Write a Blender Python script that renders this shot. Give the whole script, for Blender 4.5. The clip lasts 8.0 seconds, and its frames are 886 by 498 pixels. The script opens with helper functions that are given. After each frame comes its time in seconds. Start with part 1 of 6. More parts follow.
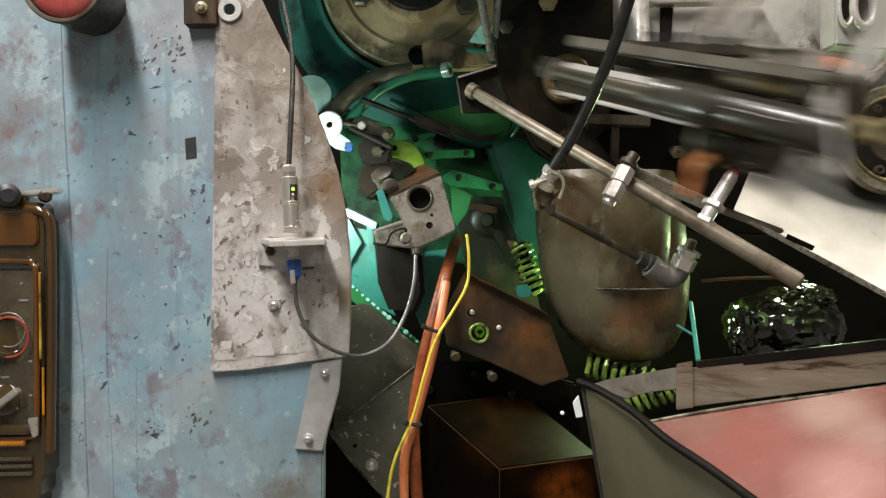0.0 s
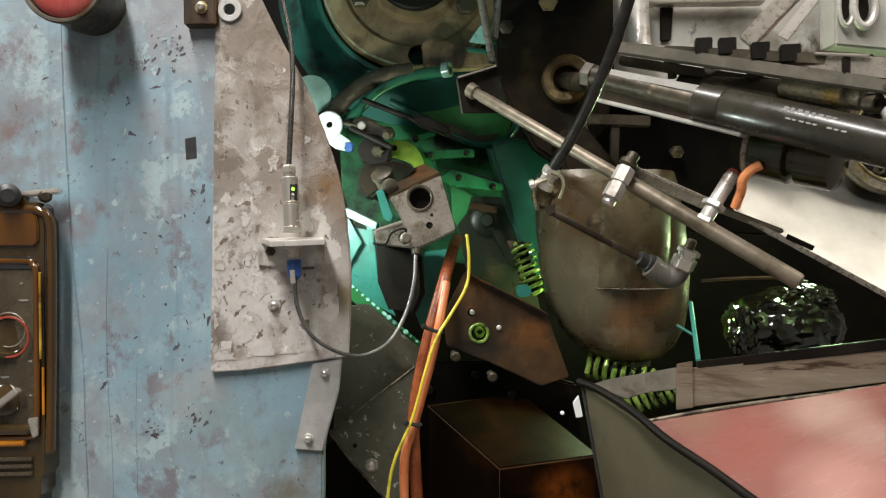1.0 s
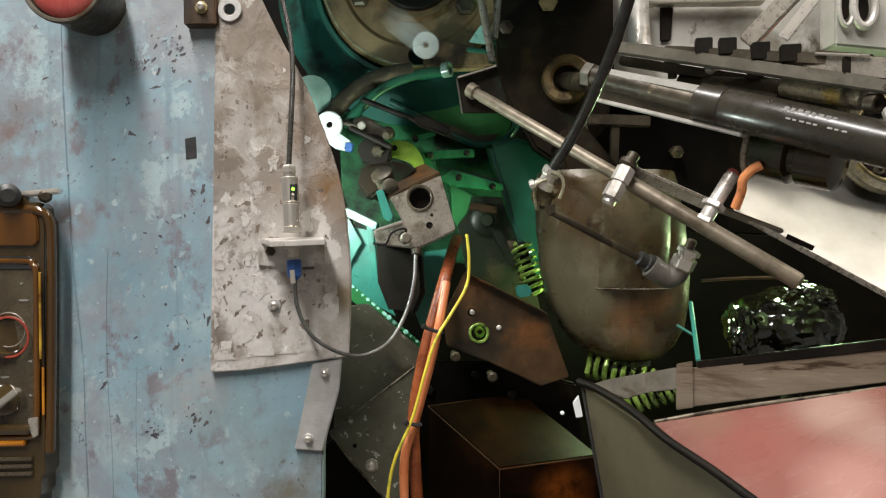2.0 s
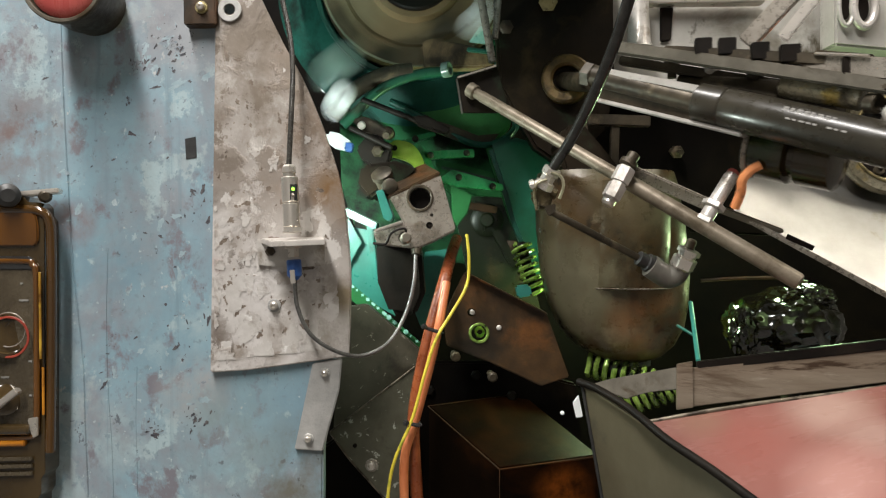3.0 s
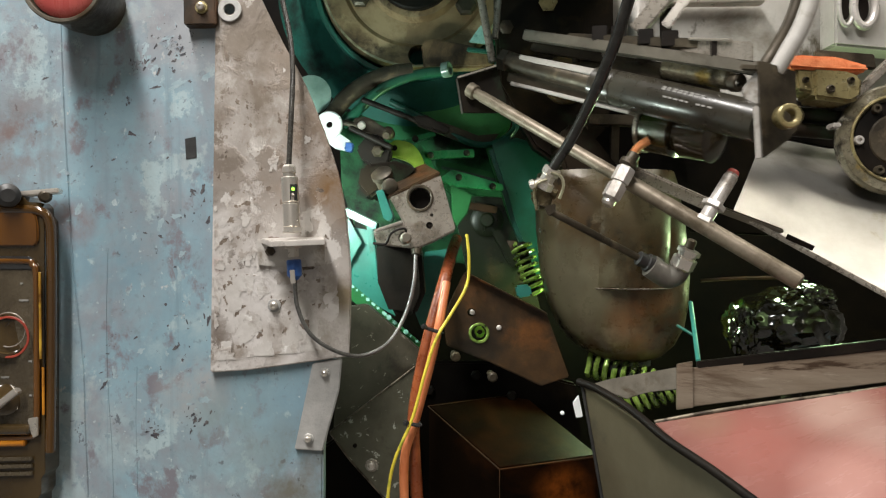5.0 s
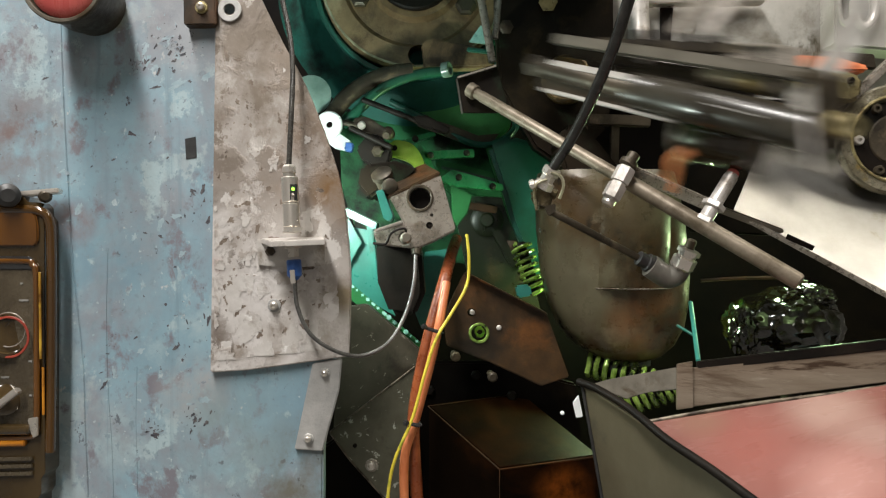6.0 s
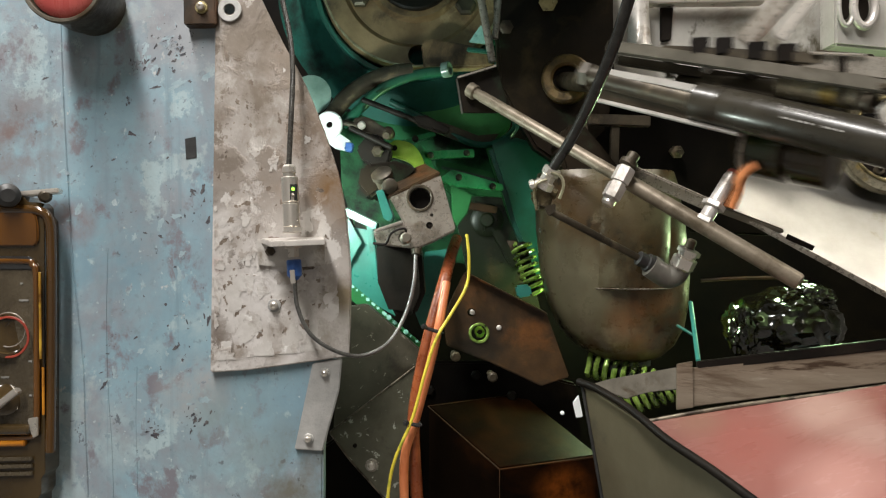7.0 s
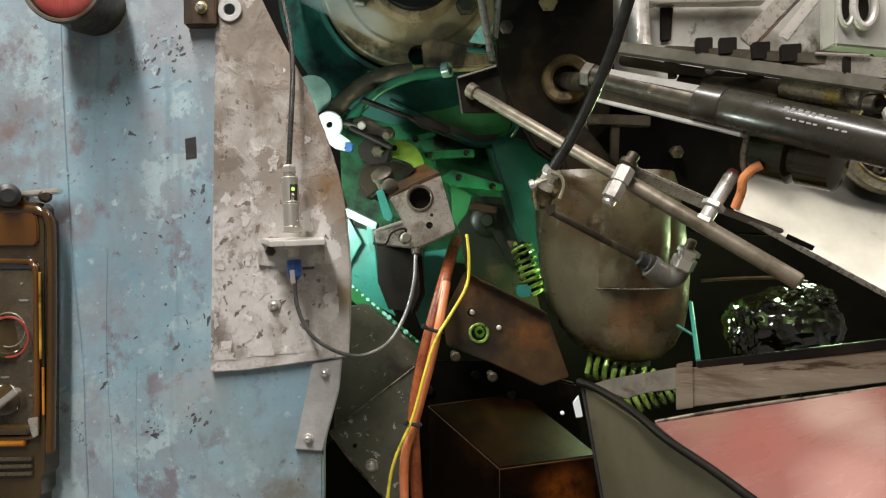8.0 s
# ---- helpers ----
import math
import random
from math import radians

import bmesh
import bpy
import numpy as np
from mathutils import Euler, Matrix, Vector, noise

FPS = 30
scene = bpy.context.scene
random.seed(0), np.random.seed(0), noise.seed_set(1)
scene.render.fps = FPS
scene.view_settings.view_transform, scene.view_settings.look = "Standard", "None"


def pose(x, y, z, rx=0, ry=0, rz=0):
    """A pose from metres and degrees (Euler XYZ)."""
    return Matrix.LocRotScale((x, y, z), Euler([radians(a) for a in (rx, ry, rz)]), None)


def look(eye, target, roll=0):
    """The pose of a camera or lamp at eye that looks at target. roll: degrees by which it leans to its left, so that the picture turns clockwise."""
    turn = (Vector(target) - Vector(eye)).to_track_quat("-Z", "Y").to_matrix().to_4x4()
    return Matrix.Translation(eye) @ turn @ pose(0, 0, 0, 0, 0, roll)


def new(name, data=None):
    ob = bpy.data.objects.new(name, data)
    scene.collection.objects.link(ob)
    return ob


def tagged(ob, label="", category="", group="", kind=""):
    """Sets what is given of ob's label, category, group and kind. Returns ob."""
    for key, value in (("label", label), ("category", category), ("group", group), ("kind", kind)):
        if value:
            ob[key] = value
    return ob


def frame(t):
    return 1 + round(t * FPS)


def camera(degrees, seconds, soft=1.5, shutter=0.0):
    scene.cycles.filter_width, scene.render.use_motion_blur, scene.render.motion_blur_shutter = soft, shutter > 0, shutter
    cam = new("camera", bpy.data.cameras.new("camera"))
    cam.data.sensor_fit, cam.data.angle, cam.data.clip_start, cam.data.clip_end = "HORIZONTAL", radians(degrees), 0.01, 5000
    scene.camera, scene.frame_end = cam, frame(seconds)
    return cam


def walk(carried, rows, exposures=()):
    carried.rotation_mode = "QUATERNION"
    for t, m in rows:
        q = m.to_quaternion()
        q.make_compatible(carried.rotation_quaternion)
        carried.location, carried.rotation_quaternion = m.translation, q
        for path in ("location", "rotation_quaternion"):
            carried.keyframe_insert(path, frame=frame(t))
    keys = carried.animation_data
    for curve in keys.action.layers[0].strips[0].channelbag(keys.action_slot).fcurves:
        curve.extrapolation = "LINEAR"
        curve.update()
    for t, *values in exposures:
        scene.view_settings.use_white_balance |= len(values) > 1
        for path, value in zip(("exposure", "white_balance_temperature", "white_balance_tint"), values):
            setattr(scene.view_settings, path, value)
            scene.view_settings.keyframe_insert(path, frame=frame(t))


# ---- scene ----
EYE = (0, -0.6, 1.2)
cam = camera(60, 8.0, soft=1.2, shutter=0.8)
walk(cam, [(0, look(EYE, (0, 0, 1.2))), (8.0, look(EYE, (0, 0, 1.2)))])

# ---- light: hall fluorescents overhead, small bulbs hidden inside the machine ----
world = bpy.data.worlds.new("hall_air")
scene.world = world
world.use_nodes = True
world.node_tree.nodes["Background"].inputs[0].default_value = (0.9, 0.95, 1.0, 1)
world.node_tree.nodes["Background"].inputs[1].default_value = 0.07
scene.view_settings.exposure = 0.0


def area_lamp(name, at, target, sx, sy, watts, colour):
    data = bpy.data.lights.new(name, "AREA")
    data.shape, data.size, data.size_y, data.energy, data.color = "RECTANGLE", sx, sy, watts, colour
    ob = new(name, data)
    ob.matrix_world = look(at, target)
    return ob


area_lamp("hall_tube_light", (-0.45, -1.0, 2.6), (-0.45, -0.99, 1.0), 0.15, 1.8, 68, (1.0, 0.965, 0.93))
area_lamp("hall_tube_light", (0.9, -0.35, 2.55), (0.35, 0.1, 1.2), 0.2, 1.2, 15, (1.0, 0.93, 0.82))


def bulb(name, at, watts, radius, colour):
    data = bpy.data.lights.new(name, "POINT")
    data.energy, data.shadow_soft_size, data.color = watts, radius, colour
    ob = new(name, data)
    ob.location = at
    return ob


bulb("inner_bulb", (-0.125, 0.045, 1.2343), 1.6, 0.012, (0.86, 1.0, 0.9))
# two more unseen bulbs, greenish, added to light the springs and the spool
bulb("inner_bulb", (0.2, 0.185, 1.1312), 2.6, 0.012, (0.68, 1.0, 0.48))
bulb("inner_bulb", (0.37, 0.17, 1.205), 1.3, 0.014, (0.68, 1.0, 0.48))


# ---- materials ----
def surface(name, c1, c2, scale=40, lo=0.4, hi=0.6, c3=None, scale3=15, lo3=0.55, hi3=0.62, rough=(0.4, 0.6),
            metal=0.0, bump=0.3, stretch=(1, 1, 1), detail=8, c4=None, scale4=90, lo4=0.66, hi4=0.7, coat=0.0, layers=(), spec=0.5, stains_and_light=()):
    """A worn surface: two tones by noise, patches of a third, flecks of a fourth."""
    m = bpy.data.materials.new(name)
    m.use_nodes = True
    t = m.node_tree
    b = t.nodes["Principled BSDF"]
    co = t.nodes.new("ShaderNodeTexCoord")
    mp = t.nodes.new("ShaderNodeMapping")
    mp.inputs["Scale"].default_value = stretch
    t.links.new(co.outputs["Object"], mp.inputs[0])

    def mask(sc, a, z, d, dist=0.15, seed=0.0, pull=(1, 1, 1)):
        n = t.nodes.new("ShaderNodeTexNoise")
        n.inputs["Scale"].default_value, n.inputs["Detail"].default_value = sc, d
        n.inputs["Roughness"].default_value, n.inputs["Distortion"].default_value = 0.66, dist
        off = t.nodes.new("ShaderNodeVectorMath")
        off.operation = "MULTIPLY_ADD"
        off.inputs[1].default_value, off.inputs[2].default_value = pull, (seed, seed * 0.7, seed * 1.3)
        t.links.new(mp.outputs[0], off.inputs[0])
        t.links.new(off.outputs[0], n.inputs["Vector"])
        r = t.nodes.new("ShaderNodeMapRange")
        r.inputs[1].default_value, r.inputs[2].default_value = a, z
        t.links.new(n.outputs["Fac"], r.inputs[0])
        return r.outputs[0]

    def mix(fac, a, z):
        n = t.nodes.new("ShaderNodeMix")
        n.data_type = "RGBA"
        t.links.new(fac, n.inputs["Factor"])
        for key, v in (("A", a), ("B", z)):
            s = next(i for i in n.inputs if i.name == key and i.type == "RGBA")
            if isinstance(v, tuple):
                s.default_value = (*v, 1)
            else:
                t.links.new(v, s)
        return next(o for o in n.outputs if o.type == "RGBA")

    big = mask(scale, lo, hi, detail)
    colour = mix(big, c1, c2)
    relief = big
    if c3:
        k3 = mask(scale3, lo3, hi3, 12, 0.3, 3.1)
        colour = mix(k3, colour, c3)
        relief = k3
    if c4:
        colour = mix(mask(scale4, lo4, hi4, 5, 0.3, 7.7), colour, c4)
    for tone, sc, a, z, seed, *pull in layers:
        colour = mix(mask(sc, a, z, 13, 0.2, seed, *pull), colour, tone)
    for centre, reach, tone, *even in stains_and_light:
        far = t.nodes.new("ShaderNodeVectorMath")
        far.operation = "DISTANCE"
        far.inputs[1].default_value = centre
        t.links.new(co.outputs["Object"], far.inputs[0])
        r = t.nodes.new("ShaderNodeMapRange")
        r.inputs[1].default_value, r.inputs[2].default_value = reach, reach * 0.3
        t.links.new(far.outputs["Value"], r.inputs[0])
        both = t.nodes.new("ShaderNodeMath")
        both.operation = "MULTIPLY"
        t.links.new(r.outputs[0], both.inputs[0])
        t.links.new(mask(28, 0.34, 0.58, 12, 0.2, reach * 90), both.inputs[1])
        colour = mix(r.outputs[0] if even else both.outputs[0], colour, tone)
    t.links.new(colour, b.inputs["Base Color"])
    fine = mask(scale * 7, 0.3, 0.7, 4, 0, 1.7)
    rr = t.nodes.new("ShaderNodeMapRange")
    rr.inputs[3].default_value, rr.inputs[4].default_value = rough
    t.links.new(mix(fine, (0, 0, 0), (1, 1, 1)), rr.inputs[0])
    t.links.new(rr.outputs[0], b.inputs["Roughness"])
    b.inputs["Metallic"].default_value = metal
    b.inputs["Specular IOR Level"].default_value = spec
    if coat:
        b.inputs["Coat Weight"].default_value = coat
        b.inputs["Coat Roughness"].default_value = 0.12
    add = t.nodes.new("ShaderNodeMath")
    add.inputs[1].default_value = 0.35
    add.operation = "MULTIPLY_ADD"
    t.links.new(fine, add.inputs[0])
    t.links.new(relief, add.inputs[2])
    bp = t.nodes.new("ShaderNodeBump")
    bp.inputs["Strength"].default_value, bp.inputs["Distance"].default_value = bump, 0.0008
    t.links.new(add.outputs[0], bp.inputs["Height"])
    t.links.new(bp.outputs[0], b.inputs["Normal"])
    return m


def glow(name, colour, strength):
    m = bpy.data.materials.new(name)
    m.use_nodes = True
    b = m.node_tree.nodes["Principled BSDF"]
    b.inputs["Base Color"].default_value = (*colour, 1)
    b.inputs["Emission Color"].default_value = (*colour, 1)
    b.inputs["Emission Strength"].default_value = strength
    return m


BLUE = surface("blue_paint", (0.19, 0.295, 0.355), (0.285, 0.425, 0.485), 8, 0.36, 0.64, (0.255, 0.295, 0.325), 11, 0.48, 0.62,
               (0.28, 0.6), 0, 0.28, (1, 1, 0.8), 13, (0.06, 0.07, 0.085), 60, 0.68, 0.70,
               layers=(((0.34, 0.445, 0.475), 12, 0.54, 0.64, 2.2), ((0.37, 0.475, 0.50), 26, 0.58, 0.62, 14.2), ((0.235, 0.215, 0.23), 6, 0.55, 0.72, 5.4),
                       ((0.17, 0.25, 0.29), 26, 0.57, 0.70, 3.4, (1.6, 1, 0.09)), ((0.195, 0.19, 0.215), 30, 0.555, 0.62, 21.0), ((0.12, 0.14, 0.16), 80, 0.645, 0.67, 9.3), ((0.52, 0.53, 0.52), 55, 0.67, 0.69, 12.9), ((0.20, 0.27, 0.30), 170, 0.56, 0.66, 31.0), ((0.44, 0.52, 0.54), 130, 0.62, 0.68, 27.0)),
               stains_and_light=(((-0.3287, 0, 1.2822), 0.05, (0.20, 0.155, 0.15)), ((-0.3376, 0, 1.3683), 0.04, (0.27, 0.25, 0.26)), ((-0.289, 0, 1.2203), 0.022, (0.22, 0.13, 0.12)), ((-0.1056, 0, 1.0171), 0.06, (0.15, 0.145, 0.12)),
                       ((-0.2625, 0, 1.3838), 0.018, (0.30, 0.33, 0.12)), ((-0.2094, 0, 1.3683), 0.05, (0.33, 0.35, 0.37)), ((-0.194, 0, 1.09), 0.035, (0.36, 0.36, 0.36)), ((-0.1653, 0, 1.0546), 0.05, (0.22, 0.29, 0.30))))
# browner and darker near the plate's top, paler towards the bottom
PLATE = surface("scuffed_steel", (0.375, 0.335, 0.30), (0.54, 0.505, 0.475), 12, 0.36, 0.64, (0.29, 0.25, 0.215), 15, 0.50, 0.55,
                (0.3, 0.58), 0.2, 0.4, (1, 1, 0.9), 13, (0.12, 0.09, 0.07), 50, 0.66, 0.69,
                layers=(((0.58, 0.55, 0.515), 24, 0.56, 0.585, 4.4), ((0.23, 0.15, 0.085), 6, 0.54, 0.70, 6.1), ((0.21, 0.175, 0.145), 40, 0.575, 0.60, 8.8), ((0.75, 0.73, 0.70), 80, 0.67, 0.69, 3.9), ((0.28, 0.24, 0.205), 150, 0.58, 0.66, 31.0), ((0.15, 0.12, 0.10), 55, 0.61, 0.635, 17.0)),
                stains_and_light=(((0.047, 0, 0.026), 0.030, (0.20, 0.115, 0.05)), ((0.052, 0, -0.075), 0.032, (0.19, 0.165, 0.10)), ((-0.005, 0, 0.13), 0.105, (0.22, 0.18, 0.14)),
                        ((0.03, 0, 0.075), 0.03, (0.22, 0.16, 0.115)), ((-0.015, 0, -0.07), 0.105, (0.68, 0.645, 0.615)), ((-0.05, 0, 0.005), 0.03, (0.62, 0.59, 0.56)),
                        ((0.0, 0, -0.079), 0.016, (0.24, 0.195, 0.155)), ((-0.043, 0, -0.083), 0.011, (0.20, 0.165, 0.14)), ((0.0, 0, -0.098), 0.012, (0.25, 0.205, 0.165)), ((-0.03, 0, -0.098), 0.010, (0.26, 0.215, 0.17)),
                        ((-0.047, 0, 0.022), 0.014, (0.19, 0.155, 0.125)), ((-0.035, 0, -0.012), 0.011, (0.23, 0.19, 0.155)), ((0.052, 0, -0.055), 0.018, (0.20, 0.16, 0.10)), ((-0.045, 0, 0.085), 0.014, (0.20, 0.16, 0.125)), ((0.02, 0, -0.02), 0.016, (0.29, 0.24, 0.185)), ((-0.046, 0, -0.03), 0.008, (0.45, 0.22, 0.2))))
STRIP = surface("grey_painted_steel", (0.36, 0.355, 0.34), (0.46, 0.45, 0.43), 40, 0.4, 0.6, None, rough=(0.35, 0.55), metal=0.3, bump=0.25)
STEEL = surface("nickel_steel", (0.70, 0.65, 0.58), (0.76, 0.71, 0.64), 30, 0.4, 0.6, None, rough=(0.26, 0.34), metal=0.8, bump=0.02)
SHEET = surface("bright_sheet_steel", (0.26, 0.252, 0.228), (0.37, 0.36, 0.33), 9, 0.35, 0.65, (0.20, 0.185, 0.15), 12, 0.56, 0.74, (0.34, 0.46), 0.8, 0.12,
                layers=(((0.20, 0.17, 0.115), 20, 0.64, 0.74, 4.0),))
OILY = surface("oily_dark_steel", (0.026, 0.020, 0.012), (0.085, 0.068, 0.044), 30, 0.38, 0.65, (0.15, 0.115, 0.07), 24, 0.58, 0.68, (0.36, 0.58), 0.4, 0.35)
DARKBAR = surface("dark_worn_bar_steel", (0.13, 0.117, 0.092), (0.205, 0.185, 0.148), 30, 0.38, 0.62, (0.06, 0.05, 0.034), 26, 0.54, 0.66, (0.28, 0.45), 0.4, 0.25)
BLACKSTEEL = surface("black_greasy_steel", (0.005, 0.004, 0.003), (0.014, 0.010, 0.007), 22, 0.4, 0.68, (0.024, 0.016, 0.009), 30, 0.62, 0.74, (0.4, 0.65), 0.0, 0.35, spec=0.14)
GREY = surface("worn_grey_steel", (0.28, 0.248, 0.205), (0.39, 0.352, 0.30), 36, 0.36, 0.64, (0.17, 0.14, 0.10), 28, 0.55, 0.66, (0.2, 0.4), 0.5, 0.3,
               layers=(((0.09, 0.07, 0.045), 20, 0.58, 0.68, 5.0),))
BRONZE = surface("oil_stained_bronze", (0.075, 0.066, 0.034), (0.155, 0.138, 0.08), 9, 0.40, 0.60, (0.075, 0.042, 0.014), 8, 0.50, 0.60, (0.22, 0.42), 0.1, 0.25,
                 layers=(((0.03, 0.023, 0.011), 11, 0.54, 0.64, 3.3), ((0.25, 0.215, 0.14), 16, 0.60, 0.68, 8.3), ((0.016, 0.011, 0.005), 40, 0.60, 0.65, 1.3)),
                 stains_and_light=(((0.0, 0, -0.08), 0.055, (0.05, 0.024, 0.007)), ((0.037, 0, -0.048), 0.048, (0.27, 0.125, 0.05)), ((-0.03, 0, -0.01), 0.04, (0.155, 0.14, 0.085)), ((0.01, 0, 0.05), 0.05, (0.11, 0.085, 0.045))))
DIAL = surface("brown_cast_iron", (0.135, 0.082, 0.038), (0.29, 0.20, 0.105), 10, 0.38, 0.62, (0.05, 0.03, 0.015), 12, 0.48, 0.60, (0.3, 0.5), 0.15, 0.4,
               layers=(((0.38, 0.28, 0.16), 14, 0.58, 0.66, 3.0), ((0.055, 0.06, 0.03), 9, 0.60, 0.72, 8.0)))
RUST = surface("rusty_brown_steel", (0.028, 0.015, 0.006), (0.07, 0.036, 0.013), 20, 0.38, 0.62, (0.13, 0.05, 0.013), 16, 0.52, 0.66, (0.34, 0.6), 0.0, 0.4, spec=0.3,
               layers=(((0.02, 0.014, 0.008), 12, 0.52, 0.66, 4.0),))
BRASS = surface("grimy_brass", (0.24, 0.19, 0.08), (0.40, 0.34, 0.17), 45, 0.38, 0.64, (0.05, 0.038, 0.02), 34, 0.52, 0.62, (0.22, 0.45), 0.45, 0.5,
                layers=(((0.55, 0.52, 0.38), 60, 0.60, 0.66, 5.5),))
PALEBRASS = surface("pale_yellow_brass", (0.36, 0.34, 0.22), (0.50, 0.48, 0.34), 40, 0.38, 0.62, (0.12, 0.10, 0.05), 20, 0.46, 0.6, (0.25, 0.4), 0.3, 0.2)
GREASE = surface("greasy_grey_flange_steel", (0.15, 0.13, 0.08), (0.30, 0.27, 0.19), 40, 0.38, 0.62, (0.03, 0.024, 0.014), 26, 0.5, 0.6, (0.2, 0.4), 0.35, 0.5,
                 layers=(((0.55, 0.52, 0.42), 55, 0.58, 0.64, 5.5), ((0.30, 0.22, 0.06), 30, 0.58, 0.66, 2.5)))
HOSEWHITE = surface("dirty_white_hose", (0.45, 0.43, 0.39), (0.58, 0.56, 0.52), 30, 0.38, 0.62, (0.25, 0.21, 0.16), 24, 0.56, 0.68, (0.35, 0.5), 0.0, 0.1)
GREEN = surface("green_machine_paint", (0.012, 0.095, 0.024), (0.03, 0.18, 0.055), 14, 0.35, 0.65, (0.016, 0.03, 0.012), 12, 0.54, 0.68, (0.38, 0.55), 0, 0.25, spec=0.2)
BACKING = surface("dirty_green_backing_paint", (0.012, 0.085, 0.03), (0.028, 0.16, 0.06), 16, 0.38, 0.64, (0.006, 0.012, 0.005), 16, 0.46, 0.58, (0.4, 0.6), 0, 0.3, spec=0.2)
BOWL = surface("oily_green_enamel", (0.04, 0.20, 0.055), (0.10, 0.36, 0.12), 9, 0.36, 0.66, (0.05, 0.06, 0.02), 9, 0.54, 0.68, (0.3, 0.45), 0, 0.2, spec=0.2)
TEAL = surface("teal_machine_paint", (0.02, 0.16, 0.125), (0.04, 0.235, 0.185), 18, 0.35, 0.65, (0.05, 0.11, 0.085), 18, 0.62, 0.72, (0.25, 0.45), 0, 0.25)
DEEP = surface("dark_green_paint", (0.006, 0.035, 0.018), (0.012, 0.075, 0.038), 8, 0.35, 0.65, (0.01, 0.01, 0.008), 9, 0.55, 0.66, (0.3, 0.5), 0, 0.3)
LIME = surface("lime_painted_steel", (0.36, 0.62, 0.04), (0.58, 0.82, 0.12), 30, 0.35, 0.65, (0.07, 0.12, 0.02), 40, 0.64, 0.7, (0.3, 0.5), 0, 0.2)
RUBBER = surface("black_rubber", (0.018, 0.018, 0.018), (0.035, 0.034, 0.033), 80, 0.4, 0.6, None, rough=(0.35, 0.55), bump=0.15)
HOSE = surface("grey_rubber_hose", (0.075, 0.073, 0.068), (0.12, 0.117, 0.108), 80, 0.4, 0.6, None, rough=(0.22, 0.38), bump=0.1)
TUBE = surface("black_gloss_paint", (0.022, 0.019, 0.013), (0.04, 0.035, 0.025), 24, 0.36, 0.66, (0.055, 0.048, 0.033), 20, 0.5, 0.76, (0.24, 0.38), 0.0, 0.1, coat=0.15)
ORANGE = surface("orange_cable_sheath", (0.44, 0.12, 0.04), (0.56, 0.19, 0.075), 30, 0.4, 0.6, (0.16, 0.045, 0.02), 40, 0.56, 0.72, (0.3, 0.45), 0, 0.1)
BROWNCABLE = surface("brown_orange_cable_sheath", (0.15, 0.036, 0.012), (0.26, 0.068, 0.021), 30, 0.4, 0.6, (0.07, 0.02, 0.01), 40, 0.54, 0.72, (0.22, 0.4), 0, 0.1)
YELLOW = surface("yellow_wire_sheath", (0.55, 0.43, 0.03), (0.68, 0.56, 0.06), 30, 0.4, 0.6, (0.30, 0.30, 0.03), 60, 0.5, 0.6, rough=(0.35, 0.5), bump=0.05)
PAD = surface("orange_felt", (0.75, 0.19, 0.06), (0.9, 0.30, 0.12), 120, 0.4, 0.6, None, rough=(0.7, 0.9), bump=0.6)
WALLGREY = surface("pale_grey_painted_steel", (0.40, 0.385, 0.345), (0.55, 0.535, 0.49), 10, 0.38, 0.62, (0.17, 0.15, 0.11), 9, 0.54, 0.68, (0.3, 0.5), 0.2, 0.25,
                   layers=(((0.10, 0.085, 0.055), 24, 0.60, 0.68, 4.0),))
WHITE = surface("white_plastic", (0.78, 0.80, 0.80), (0.86, 0.88, 0.88), 30, 0.4, 0.6, None, rough=(0.3, 0.45), bump=0.05)
BLUEPLASTIC = surface("blue_plastic", (0.03, 0.10, 0.34), (0.05, 0.15, 0.45), 60, 0.4, 0.6, None, rough=(0.35, 0.5), bump=0.1)
REDLENS = surface("red_lens_plastic", (0.52, 0.09, 0.08), (0.66, 0.17, 0.14), 25, 0.4, 0.6, None, rough=(0.2, 0.35), bump=0.1, stretch=(1, 1, 0.1))
ELBOW = surface("dusty_grey_plastic", (0.11, 0.10, 0.085), (0.17, 0.16, 0.135), 40, 0.4, 0.6, (0.07, 0.06, 0.045), 30, 0.54, 0.64, rough=(0.35, 0.5), bump=0.1)
CABLEGREY = surface("dark_grey_cable_sheath", (0.035, 0.033, 0.029), (0.06, 0.057, 0.05), 80, 0.4, 0.6, None, rough=(0.2, 0.32), bump=0.08)
BLACKHOSE = surface("black_gloss_hose", (0.016, 0.015, 0.013), (0.03, 0.028, 0.025), 80, 0.4, 0.6, None, rough=(0.16, 0.28), bump=0.08)
BUSHING = surface("dark_gold_bushing_brass", (0.085, 0.052, 0.014), (0.19, 0.125, 0.04), 45, 0.38, 0.64, (0.02, 0.014, 0.006), 38, 0.5, 0.62, (0.25, 0.45), 0.4, 0.5)
FILM = surface("oily_brown_plastic_film", (0.003, 0.0026, 0.001), (0.014, 0.012, 0.003), 24, 0.38, 0.62, (0.012, 0.026, 0.004), 30, 0.58, 0.66, (0.04, 0.1), 0.0, 0.1, coat=0.8)
CASE = surface("glossy_brown_case", (0.034, 0.022, 0.009), (0.066, 0.042, 0.016), 9, 0.4, 0.66, (0.018, 0.010, 0.004), 7, 0.52, 0.66, (0.05, 0.1), 0, 0.05, coat=0.8, spec=0.5,
               layers=(((0.16, 0.075, 0.012), 8, 0.62, 0.74, 3.0),))
